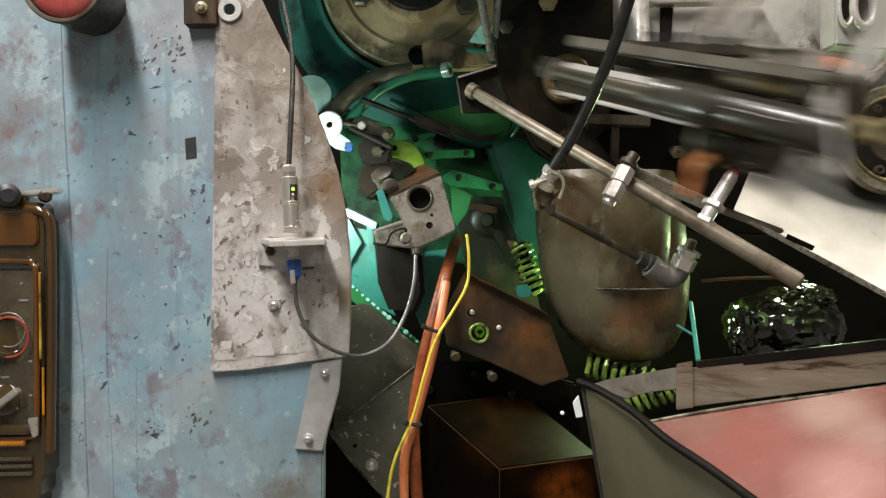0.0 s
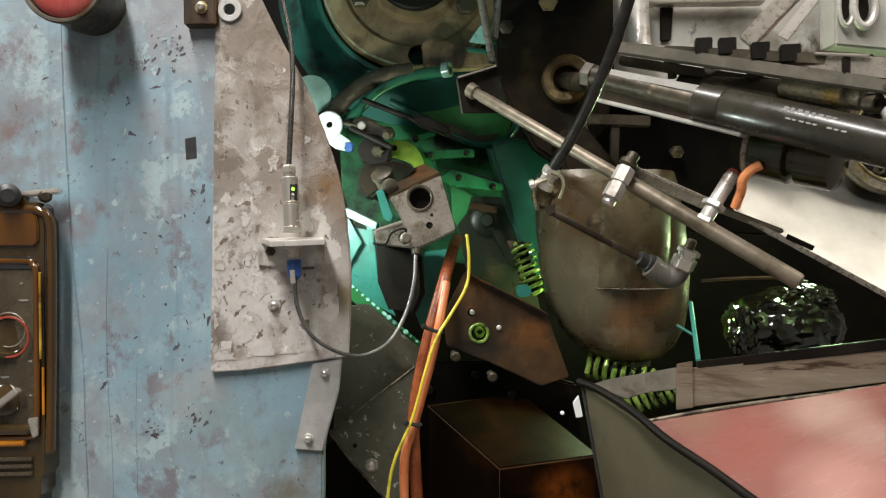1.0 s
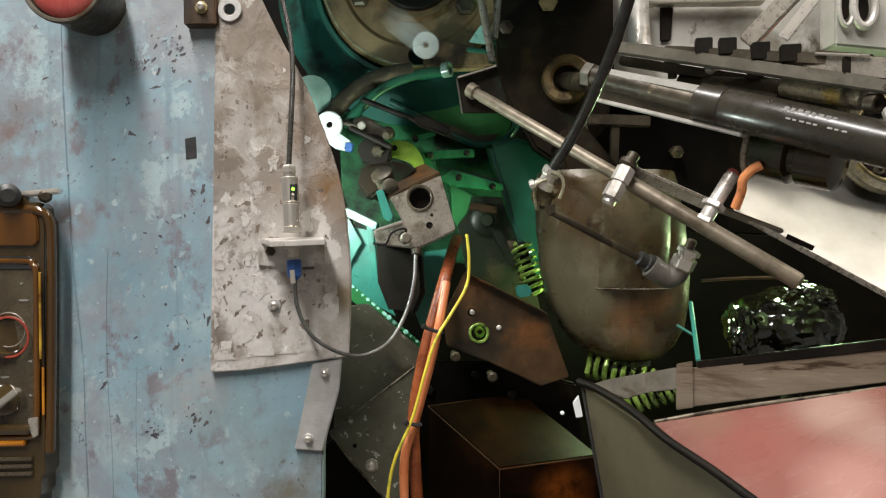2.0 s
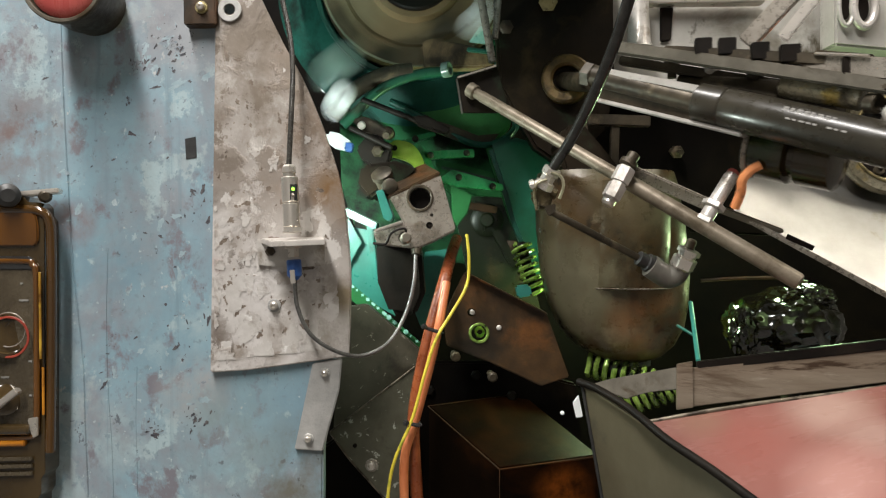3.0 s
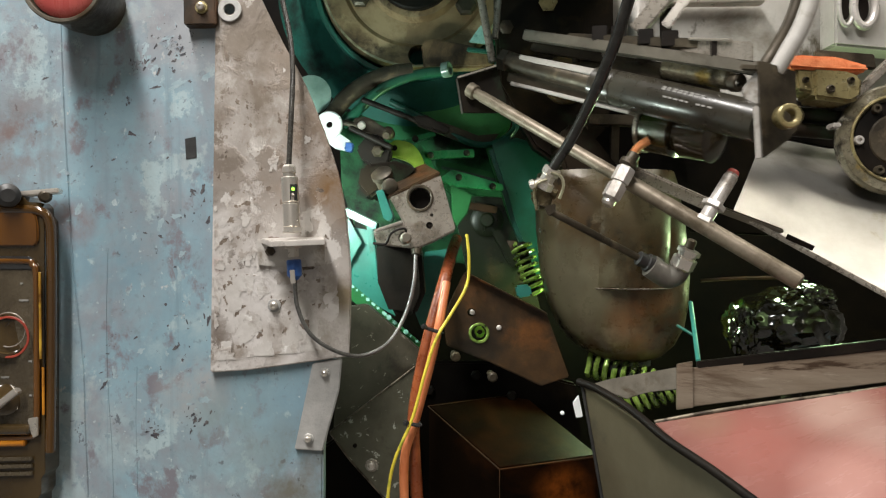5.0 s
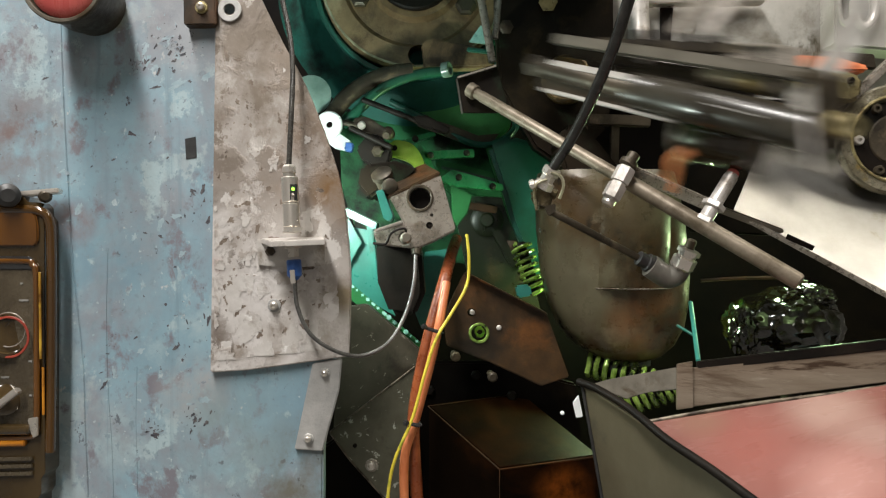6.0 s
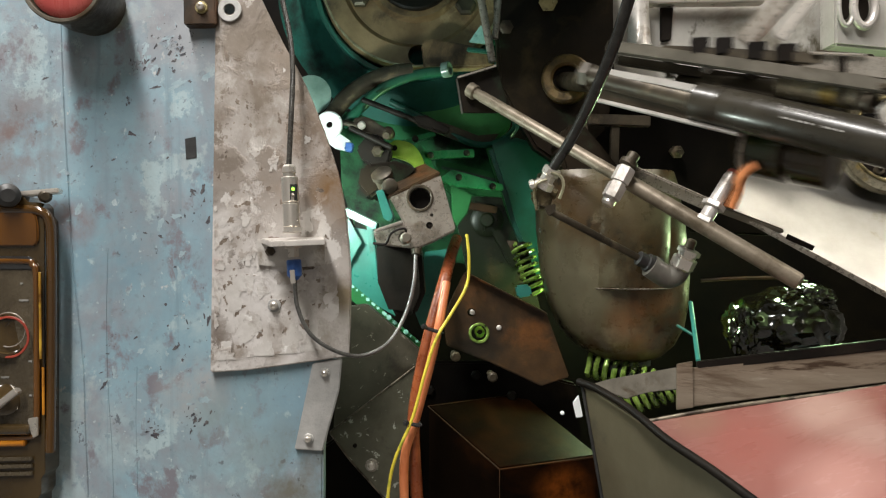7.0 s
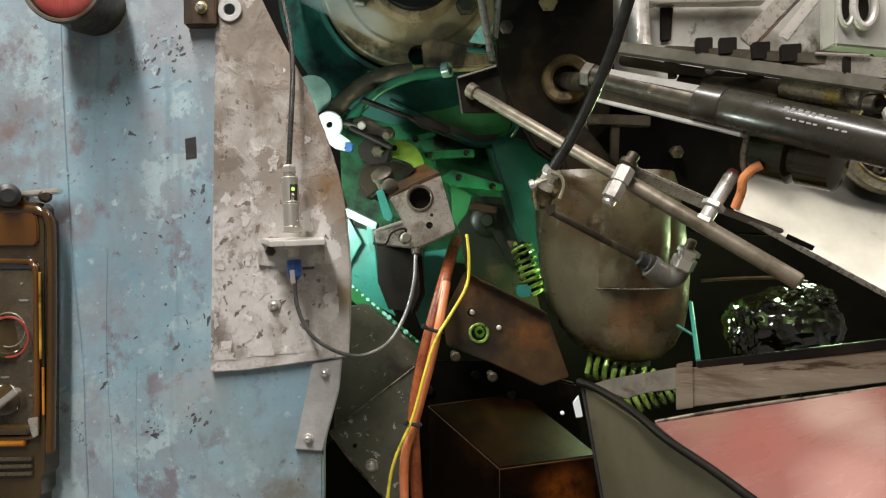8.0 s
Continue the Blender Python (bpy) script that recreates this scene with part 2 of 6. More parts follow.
AMBER = surface("amber_moulding", (0.025, 0.010, 0.003), (0.20, 0.075, 0.008), 9, 0.42, 0.70, None, rough=(0.05, 0.1), bump=0.02, detail=1, coat=1.0)
FACE = surface("brown_instrument_face", (0.055, 0.043, 0.027), (0.085, 0.068, 0.044), 30, 0.4, 0.6, (0.035, 0.026, 0.016), 16, 0.54, 0.66, rough=(0.2, 0.35), bump=0.1)
# pale bands put the sheet's highlight into its colour, with darker red between
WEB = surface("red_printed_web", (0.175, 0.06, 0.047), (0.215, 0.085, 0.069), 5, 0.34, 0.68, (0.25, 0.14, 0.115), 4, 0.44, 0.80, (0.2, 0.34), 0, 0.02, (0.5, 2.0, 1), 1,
              stains_and_light=((tuple(Vector((0.2608, -0.08, 1.0951)) - Vector((0.2268, -0.1, 1.0752))), 0.036, (0.33, 0.205, 0.17), 1), (tuple(Vector((0.2746, -0.11, 1.0795)) - Vector((0.2268, -0.1, 1.0752))), 0.026, (0.30, 0.18, 0.15), 1),
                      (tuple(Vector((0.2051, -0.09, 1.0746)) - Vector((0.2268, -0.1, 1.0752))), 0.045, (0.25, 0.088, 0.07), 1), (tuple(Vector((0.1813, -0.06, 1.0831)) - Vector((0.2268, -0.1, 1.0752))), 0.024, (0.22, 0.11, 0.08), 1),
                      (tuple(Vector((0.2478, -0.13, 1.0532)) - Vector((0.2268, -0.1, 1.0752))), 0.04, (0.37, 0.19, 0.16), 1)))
CONCRETE = surface("hall_concrete", (0.20, 0.19, 0.18), (0.30, 0.29, 0.27), 2, 0.35, 0.65, (0.13, 0.12, 0.11), 1.2, 0.55, 0.7, (0.6, 0.8), 0, 0.3)
PLASTER = surface("hall_plaster", (0.40, 0.39, 0.37), (0.48, 0.47, 0.45), 1.5, 0.35, 0.65, None, rough=(0.7, 0.9), bump=0.2)
RODSTEEL = surface("brownish_round_steel", (0.19, 0.155, 0.11), (0.27, 0.228, 0.17), 50, 0.4, 0.6, (0.09, 0.068, 0.04), 34, 0.5, 0.66, (0.38, 0.54), 0.35, 0.2)
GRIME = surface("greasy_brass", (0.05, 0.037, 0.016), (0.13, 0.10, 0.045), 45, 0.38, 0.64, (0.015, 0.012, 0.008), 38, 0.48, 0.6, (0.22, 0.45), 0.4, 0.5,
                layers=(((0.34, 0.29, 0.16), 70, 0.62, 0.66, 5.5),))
PIPEGREEN = surface("dark_green_hose", (0.006, 0.055, 0.03), (0.012, 0.09, 0.05), 20, 0.4, 0.6, (0.03, 0.04, 0.02), 16, 0.54, 0.66, (0.25, 0.4), 0, 0.2)
SHROUD = surface("oily_teal_paint", (0.008, 0.055, 0.042), (0.02, 0.13, 0.10), 10, 0.36, 0.66, (0.006, 0.008, 0.006), 11, 0.5, 0.64, (0.48, 0.62), 0, 0.25, spec=0.2)
PALEDISC = surface("pale_green_glassy_plastic", (0.09, 0.15, 0.125), (0.15, 0.22, 0.19), 30, 0.4, 0.6, None, rough=(0.12, 0.25), bump=0.05)
WOODISH = surface("brown_oxidised_strip", (0.20, 0.15, 0.105), (0.33, 0.265, 0.20), 14, 0.38, 0.62, (0.10, 0.06, 0.035), 12, 0.52, 0.62, (0.3, 0.5), 0.3, 0.3, (0.3, 1, 2.2),
                  layers=(((0.06, 0.035, 0.02), 30, 0.58, 0.64, 3.0), ((0.40, 0.34, 0.27), 26, 0.58, 0.64, 7.0)))
PRINT = surface("pale_print", (0.20, 0.19, 0.175), (0.27, 0.26, 0.235), 60, 0.4, 0.6, None, rough=(0.5, 0.6), bump=0.05)
# pale green tones put the springs' green-lit glints into the colour
SPRING = surface("spring_steel_green_glints", (0.12, 0.20, 0.025), (0.38, 0.55, 0.12), 60, 0.4, 0.6, (0.015, 0.022, 0.006), 45, 0.52, 0.60, (0.05, 0.16), 0.3, 0.3, coat=1.0)
# near-black for the machine's depth: its shade is put into the colour
VOID = surface("black_depth_shade", (0.0025, 0.002, 0.0016), (0.007, 0.005, 0.0032), 9, 0.4, 0.68, (0.010, 0.0065, 0.003), 12, 0.58, 0.72, (0.4, 0.65), 0.0, 0.3, spec=0.05)
VIVID = surface("bright_green_paint", (0.018, 0.26, 0.08), (0.04, 0.40, 0.15), 18, 0.38, 0.62, (0.01, 0.06, 0.02), 14, 0.56, 0.66, (0.2, 0.4), 0.0, 0.2)
PALESTEEL = surface("pale_worn_steel", (0.48, 0.45, 0.41), (0.58, 0.55, 0.51), 40, 0.38, 0.62, (0.27, 0.23, 0.185), 36, 0.56, 0.66, (0.25, 0.4), 0.25, 0.2)
DULL = surface("dull_oiled_strip", (0.085, 0.075, 0.058), (0.14, 0.125, 0.10), 30, 0.38, 0.62, (0.05, 0.035, 0.02), 24, 0.54, 0.64, (0.6, 0.8), 0.0, 0.2, spec=0.1)
PALETEAL = surface("pale_teal_enamel", (0.32, 0.62, 0.55), (0.48, 0.76, 0.69), 40, 0.38, 0.62, (0.10, 0.28, 0.24), 36, 0.6, 0.7, (0.2, 0.35), 0.0, 0.15)
HOOK = surface("salmon_orange_sleeve", (0.78, 0.27, 0.09), (0.90, 0.38, 0.16), 40, 0.4, 0.6, (0.30, 0.10, 0.04), 60, 0.56, 0.66, (0.35, 0.5), 0.0, 0.1)
SCAB = surface("flaking_grey_coat", (0.50, 0.47, 0.435), (0.62, 0.59, 0.555), 30, 0.38, 0.62, (0.40, 0.355, 0.315), 40, 0.52, 0.6, (0.4, 0.6), 0.05, 0.4, layers=(((0.70, 0.68, 0.65), 90, 0.64, 0.67, 4.0), ((0.22, 0.18, 0.15), 80, 0.64, 0.67, 9.0)))
BARE = surface("bare_brown_steel", (0.17, 0.13, 0.10), (0.27, 0.22, 0.175), 90, 0.4, 0.6, (0.10, 0.075, 0.055), 70, 0.54, 0.62, (0.35, 0.55), 0.2, 0.3)
MURK = surface("oily_green_brown", (0.007, 0.011, 0.004), (0.016, 0.022, 0.009), 14, 0.38, 0.62, (0.04, 0.024, 0.010), 12, 0.5, 0.62, (0.25, 0.45), 0.0, 0.4,
               layers=(((0.012, 0.05, 0.018), 20, 0.56, 0.64, 3.0),))
BROWNGLOSS = surface("glossy_brown_lacquer", (0.02, 0.012, 0.005), (0.045, 0.028, 0.010), 20, 0.38, 0.62, (0.02, 0.04, 0.008), 14, 0.52, 0.62, (0.08, 0.2), 0.2, 0.3, coat=0.6)
FRAMEBLACK = surface("oiled_brown_black_iron", (0.008, 0.0055, 0.003), (0.022, 0.015, 0.008), 9, 0.4, 0.66, (0.05, 0.035, 0.014), 12, 0.58, 0.72, (0.35, 0.55), 0.0, 0.4, spec=0.15,
                     layers=(((0.02, 0.035, 0.018), 14, 0.56, 0.66, 4.0),))
LED_GREEN = glow("green_signal", (0.25, 0.9, 0.05), 3)


# ---- builders ----
def thing(name, at, label, category, group="", kind=""):
    ob = new(name)
    ob.location = at
    ob.empty_display_size = 0.02
    return tagged(ob, label, category, group, kind)


def base_of(ob):
    v = Vector((0, 0, 0))
    while ob is not None:
        v += ob.location
        ob = ob.parent
    return v


def part(name, bm, material, parent=None, label="", kind=""):
    """Links a bmesh as one mesh under a thing or a part."""
    if parent is not None:
        bmesh.ops.translate(bm, verts=bm.verts, vec=-base_of(parent))
    bmesh.ops.recalc_face_normals(bm, faces=bm.faces)
    me = bpy.data.meshes.new(name)
    bm.to_mesh(me)
    bm.free()
    me.materials.append(material)
    me.polygons.foreach_set("use_smooth", [True] * len(me.polygons))
    me.set_sharp_from_angle(angle=radians(35))
    ob = new(name, me)
    if parent is not None:
        ob.parent = parent
    return tagged(ob, label, kind=kind)


def bevelled(bm, size, seg=2):
    if size:
        sharp = [e for e in bm.edges if len(e.link_faces) == 2 and e.calc_face_angle(0) > 0.6]
        bmesh.ops.bevel(bm, geom=sharp, offset=size, segments=seg, affect="EDGES", clamp_overlap=True)
    return bm


def slab(points, push, bevel=0.001, corner=0.0):
    """A plate: an outline of points pushed along a vector, its corners rounded."""
    bm = bmesh.new()
    push = Vector(push)
    front = [bm.verts.new(p) for p in points]
    back = [bm.verts.new(Vector(p) + push) for p in points]
    bm.faces.new(front)
    bm.faces.new(back[::-1])
    n = len(front)
    rails = []
    for i in range(n):
        bm.faces.new((front[i], back[i], back[(i + 1) % n], front[(i + 1) % n]))
    bmesh.ops.recalc_face_normals(bm, faces=bm.faces)
    if corner:
        bm.edges.ensure_lookup_table()
        rails = [e for e in bm.edges if abs((e.verts[0].co - e.verts[1].co).normalized().dot(push.normalized())) > 0.999
                 and e.calc_face_angle(0) > 0.5]
        bmesh.ops.bevel(bm, geom=rails, offset=corner, segments=4, affect="EDGES", clamp_overlap=True)
    return bevelled(bm, min(bevel, 0.0003) if corner else bevel, 2)


def curve_through(points, steps=8):
    """Points of a smooth line through a few given ones."""
    p = [Vector(q) for q in points]
    p = [2 * p[0] - p[1]] + p + [2 * p[-1] - p[-2]]
    out = []
    for i in range(1, len(p) - 2):
        for s in range(steps):
            u = s / steps
            out.append(0.5 * (2 * p[i] + (p[i + 1] - p[i - 1]) * u + (2 * p[i - 1] - 5 * p[i] + 4 * p[i + 1] - p[i + 2]) * u * u
                              + (3 * p[i] - p[i - 1] - 3 * p[i + 1] + p[i + 2]) * u ** 3))
    return out + [p[-2]]


def tube(points, radius, sides=12, steps=8, end_radius=None):
    line = curve_through(points, steps) if steps > 1 else [Vector(q) for q in points]
    bm = bmesh.new()
    rings = []
    side = None
    for i, c in enumerate(line):
        d = (line[min(i + 1, len(line) - 1)] - line[max(i - 1, 0)]).normalized()
        side = d.orthogonal().normalized() if side is None else (side - d * side.dot(d)).normalized()
        up = d.cross(side)
        r = radius if end_radius is None else radius + (end_radius - radius) * i / (len(line) - 1)
        rings.append([bm.verts.new(c + (side * math.cos(a) + up * math.sin(a)) * r)
                      for a in (2 * math.pi * k / sides for k in range(sides))])
    for a, z in zip(rings, rings[1:]):
        for k in range(sides):
            bm.faces.new((a[k], a[(k + 1) % sides], z[(k + 1) % sides], z[k]))
    bm.faces.new(rings[0][::-1])
    bm.faces.new(rings[-1])
    return bm


def turned(a, b, profile, sides=24, twist=0.0):
    """A turned piece on the line from a towards b; profile: (metres along, radius)."""
    a, b = Vector(a), Vector(b)
    d = (b - a).normalized()
    side = d.orthogonal().normalized() if abs(d.z) > 0.9 else d.cross(Vector((0, 0, 1))).normalized()
    up = d.cross(side)
    bm = bmesh.new()
    rings = []
    for s, r in profile:
        rings.append([bm.verts.new(a + d * s + (side * math.cos(q) + up * math.sin(q)) * max(r, 1e-5))
                      for q in (twist + 2 * math.pi * k / sides for k in range(sides))])
    for m, n in zip(rings, rings[1:]):
        for k in range(sides):
            bm.faces.new((m[k], m[(k + 1) % sides], n[(k + 1) % sides], n[k]))
    bm.faces.new(rings[0][::-1])
    bm.faces.new(rings[-1])
    return bm


def rod(a, b, r, sides=20, chamfer=0.0012):
    n = (Vector(b) - Vector(a)).length
    c = min(chamfer, r * 0.4, n * 0.3)
    return turned(a, b, [(0, r - c), (c, r), (n - c, r), (n, r - c)], sides)


def beam(a, b, wide, high, up=(0, 0, 1), bevel=0.001):
    a, b = Vector(a), Vector(b)
    d = (b - a).normalized()
    side = d.cross(Vector(up)).normalized() * wide / 2
    top = side.cross(d).normalized() * high / 2
    return slab([a + side + top, a - side + top, a - side - top, a + side - top], b - a, bevel)


def ring(centre, axis, outer, inner, thick, sides=32):
    """A washer or collar with its hole, centred at its front face."""
    c, d = Vector(centre), Vector(axis).normalized()
    side = d.cross(Vector((0.1, 0.2, 1))).normalized()
    up = d.cross(side)
    e = min(thick, outer - inner) * 0.2
    bm = bmesh.new()
    loops = [[bm.verts.new(c + d * s + (side * math.cos(q) + up * math.sin(q)) * r) for q in (2 * math.pi * k / sides for k in range(sides))]
             for s, r in ((0, inner + e), (0, outer - e), (e, outer), (thick - e, outer), (thick, outer - e), (thick, inner + e), (thick - e, inner), (e, inner))]
    for m, n in zip(loops, loops[1:] + loops[:1]):
        for k in range(sides):
            bm.faces.new((m[k], m[(k + 1) % sides], n[(k + 1) % sides], n[k]))
    return bm


def joined(*pieces):
    out = bmesh.new()
    for bm in pieces:
        me = bpy.data.meshes.new("piece")
        bm.to_mesh(me)
        bm.free()
        out.from_mesh(me)
        bpy.data.meshes.remove(me)
    return out


def bored(bm, *cutters):
    """Cuts holes through a solid."""
    made = []
    for k, piece in enumerate((bm, *cutters)):
        bmesh.ops.recalc_face_normals(piece, faces=piece.faces)
        me = bpy.data.meshes.new("piece")
        piece.to_mesh(me)
        piece.free()
        made.append(new("piece", me))
    for c in made[1:]:
        mod = made[0].modifiers.new("bore", "BOOLEAN")
        mod.operation, mod.solver, mod.object = "DIFFERENCE", "EXACT", c
    me = bpy.data.meshes.new_from_object(made[0].evaluated_get(bpy.context.evaluated_depsgraph_get()))
    out = bmesh.new()
    out.from_mesh(me)
    for ob in made:
        old = ob.data
        bpy.data.objects.remove(ob)
        bpy.data.meshes.remove(old)
    bpy.data.meshes.remove(me)
    return out


def bolt_head(parent, at, r, material, name="bolt", axis=(0, -1, 0)):
    """A round-headed socket screw on a washer."""
    a = Vector(at)
    d = Vector(axis).normalized()
    w = part("washer" if name == "bolt" else name, ring(a + d * 0.0015, -d, r * 1.5, r * 0.7, 0.0016), material, parent)
    part("bolt", joined(turned(a, a + d, [(0, r * 0.8), (0.0035, r), (0.005, r * 0.85), (0.0055, r * 0.5), (0.004, r * 0.45), (0.004, 0.0001)], 12)), STEEL, parent)
    return w


# ---- the hall and the machine's case ----
def block(lo, hi, bevel=0.0):
    (x0, y0, z0), (x1, y1, z1) = lo, hi
    return slab([(x0, y0, z0), (x1, y0, z0), (x1, y0, z1), (x0, y0, z1)], (0, y1 - y0, 0), bevel)


def hall():
    tagged(part("floor", block((-3, -3.2, -0.1), (3, 2.2, 0)), CONCRETE), "grey concrete floor of the machine hall", "floor", kind="structure")
    tagged(part("ceiling", block((-3, -3.2, 2.8), (3, 2.2, 2.9)), PLASTER), "pale plaster ceiling of the machine hall", "ceiling", kind="structure")
    for name, lo, hi in (("wall_south", (-3, -3.4, 0), (3, -3.2, 2.8)), ("wall_north", (-3, 2.2, 0), (3, 2.4, 2.8)),
                         ("wall_west", (-3.2, -3.2, 0), (-3, 2.2, 2.8)), ("wall_east", (3, -3.2, 0), (3.2, 2.2, 2.8))):
        tagged(part(name, block(lo, hi), PLASTER), "pale plaster wall of the machine hall", "wall", kind="structure")
    for at, sx, sy in (((-0.45, -1.0, 2.66), 0.3, 1.9), ((0.9, -0.35, 2.62), 0.3, 1.3)):
        lamp = thing("ceiling_light", at, "white fluorescent batten hanging from the ceiling", "ceiling light", "hall lights")
        x, y, z = at
        part("housing", block((x - sx / 2, y - sy / 2, z), (x + sx / 2, y + sy / 2, z + 0.06), 0.01), WHITE, lamp)
        for s in (-1, 1):
            part("hanger", rod((x + s * sx * 0.3, y + s * sy * 0.3, z + 0.05), (x + s * sx * 0.3, y + s * sy * 0.3, 2.8), 0.006), STEEL, lamp)


def case():
    # the blue frame panel with its grooves
    outline = [*[(-0.532, 0, 1.4656), (-0.1586, 0, 1.4656)], *curve_through([(-0.152, 0, 1.3949), (-0.1233, 0, 1.3153), (-0.099, 0, 1.249), (-0.0866, 0, 1.1828), (-0.0848, 0, 1.1121)], 5), *[(-0.0937, 0, 1.0414), (-0.0937, 0, 0.9309), (-0.532, 0, 0.9309)]]
    panel = slab(outline, (0, 0.014, 0), 0.0015)
    groove = tube([(-0.2987, 0, 1.4656), (-0.2978, 0, 1.3683), (-0.2956, 0, 1.3065), (-0.2925, 0, 1.249), (-0.289, 0, 1.1872), (-0.281, 0, 1.1121), (-0.2792, 0, 1.059), (-0.2731, 0, 0.9309)], 0.0011, 6, 4)
    runs = [tube([(-0.2616, 0, 1.2004), (-0.2629, 0, 1.1474), (-0.2616, 0, 1.09), (-0.2585, 0, 1.0414), (-0.2554, 0, 0.9309)], 0.0005, 6, 4), tube([(-0.239, 0, 1.1077), (-0.2399, 0, 1.0679), (-0.239, 0, 1.0325), (-0.2368, 0, 0.9309)], 0.00045, 6, 4)]
    panel = bored(panel, groove, *runs)
    tagged(part("machine_panel", panel, BLUE), "worn pale blue painted steel machine panel with chipped patches", "panel", kind="structure")
    # the body behind it: floor plinth, back; unseen roof added to shade the dial
    tagged(part("machine_base", block((-0.75, 0.02, 0), (0.75, 0.55, 0.86), 0.004), VOID), "machine base on the floor, black for the shade inside", "machine base", kind="structure")
    tagged(part("added_roof", slab([(-0.16, 0.03, 1.42), (0.158, 0.03, 1.42), (0.158, 0.548, 1.592), (-0.16, 0.548, 1.592)], (0, -0.004, 0.012), 0.001), BLUE), "unseen sloping blue roof added to shade the dial works", "roof", kind="structure")
    tagged(part("machine_back", block((-0.75, 0.55, 0.0), (0.75, 0.57, 1.75), 0.002), VOID), "inner back of the machine, black for the depth's shade", "panel", kind="structure")
    tagged(part("machine_side", block((-0.77, 0.02, 0.0), (-0.752, 0.57, 1.75), 0.002), BLUE), "blue painted machine side", "panel", kind="structure")
    tagged(part("machine_front", slab([(-0.75, 0.0, 0), (0.75, 0.0, 0), (0.75, 0.0, 0.85), (-0.75, 0.0, 0.85)], (0, 0.018, 0), 0.002), BLUE), "blue painted lower machine front", "panel", kind="structure")


hall()
case()



# ---- on the blue panel ----
def cover_plate():
    t = thing("cover_plate", (-0.1293, -0.003, 1.218), "scuffed grey-brown steel cover plate bolted to the blue panel", "cover plate")
    outline = [*[(-0.1802, -0.006, 1.1042), (-0.1763, -0.006, 1.3754), (-0.1741, -0.006, 1.4235), (-0.157, -0.006, 1.4323)], *curve_through([(-0.1426, -0.006, 1.3973), (-0.1242, -0.006, 1.3601), (-0.1067, -0.006, 1.3273), (-0.0892, -0.006, 1.2835), (-0.0779, -0.006, 1.2442), (-0.0726, -0.006, 1.2004), (-0.0713, -0.006, 1.1654), (-0.0731, -0.006, 1.1165)], 5), *[(-0.0779, -0.006, 1.116), (-0.1505, -0.006, 1.106)]]
    body = slab(outline, (0, 0.0055, 0), 0.0009)
    body = bored(body, rod((-0.1615, -0.02, 1.3811), (-0.1726, 0.02, 1.3936), 0.0038))
    plate = part("plate", body, PLATE, t)
    part("grommet", ring((-0.1647, -0.0085, 1.3847), (0, 1, 0), 0.0092, 0.0044, 0.0018), STRIP, t, "pale steel washer")
    bolt_head(t, (-0.1304, -0.006, 1.1563), 0.0034, STRIP)
    # scabs of an old coat that still cling to the plate
    rng = random.Random(21)
    bm = bmesh.new()
    low, high = Vector((-0.1776, -0.006, 1.1095)), Vector((-0.0805, -0.006, 1.3535))
    for k in range(96):
        u, v = rng.random() ** 1.25, rng.random() ** 1.7
        x, z = low.x + (high.x - low.x) * u, low.z + (high.z - low.z) * v
        if x > low.x + 0.052 + 0.05 * (1 - v ** 2) or (v > 0.5 and k % 3):
            continue
        r = rng.uniform(0.0012, 0.0062) * (1.15 - 0.6 * v)
        tall, seed = rng.uniform(1.0, 2.3), rng.uniform(0, 50)
        n = 30
        depth = -0.00612 - 0.000004 * k
        ring_ = []
        for i in range(n):
            a = 2 * math.pi * i / n
            w = 1 + 0.75 * noise.noise((math.cos(a) * 1.4 + seed, math.sin(a) * 1.4, 0.3)) + 0.4 * noise.noise((math.cos(a) * 4 + seed, math.sin(a) * 4, 7))
            ring_.append(bm.verts.new((min(max(x + math.cos(a) * r * w, low.x + 0.0006), high.x), depth, max(z + math.sin(a) * r * w * tall, low.z + 0.004 + 0.1 * max(0, x - low.x)))))
        bm.faces.new(ring_)
    made = bmesh.ops.extrude_face_region(bm, geom=bm.faces[:])
    bmesh.ops.translate(bm, verts=[v for v in made["geom"] if isinstance(v, bmesh.types.BMVert)], vec=(0, -0.00009, 0))
    bare = bmesh.new()
    for k in range(120):
        u, v = rng.random() ** 1.1, rng.random() ** 1.5
        x, z = low.x + 0.004 + (high.x - low.x - 0.012) * u, low.z + 0.014 + (high.z - low.z) * v
        if x > low.x + 0.10 - 0.075 * max(0, v - 0.45):
            continue
        flake(bare, x, -0.00605 - 0.0000005 * k, z, 0.0004 + 0.0021 * rng.random() ** 3, rng.uniform(1.0, 2.6), 1.1 + rng.gauss(0, 0.8), rng.uniform(0, 60))
    made = bmesh.ops.extrude_face_region(bare, geom=bare.faces[:])
    bmesh.ops.translate(bare, verts=[v for v in made["geom"] if isinstance(v, bmesh.types.BMVert)], vec=(0, 0.0004, 0))
    part("bare_patches", bare, BARE, t, "brown patches where the coat is gone", kind="stuff")
    part("flaking_coat", bm, SCAB, t, "flakes of an old pale grey coat", kind="stuff")


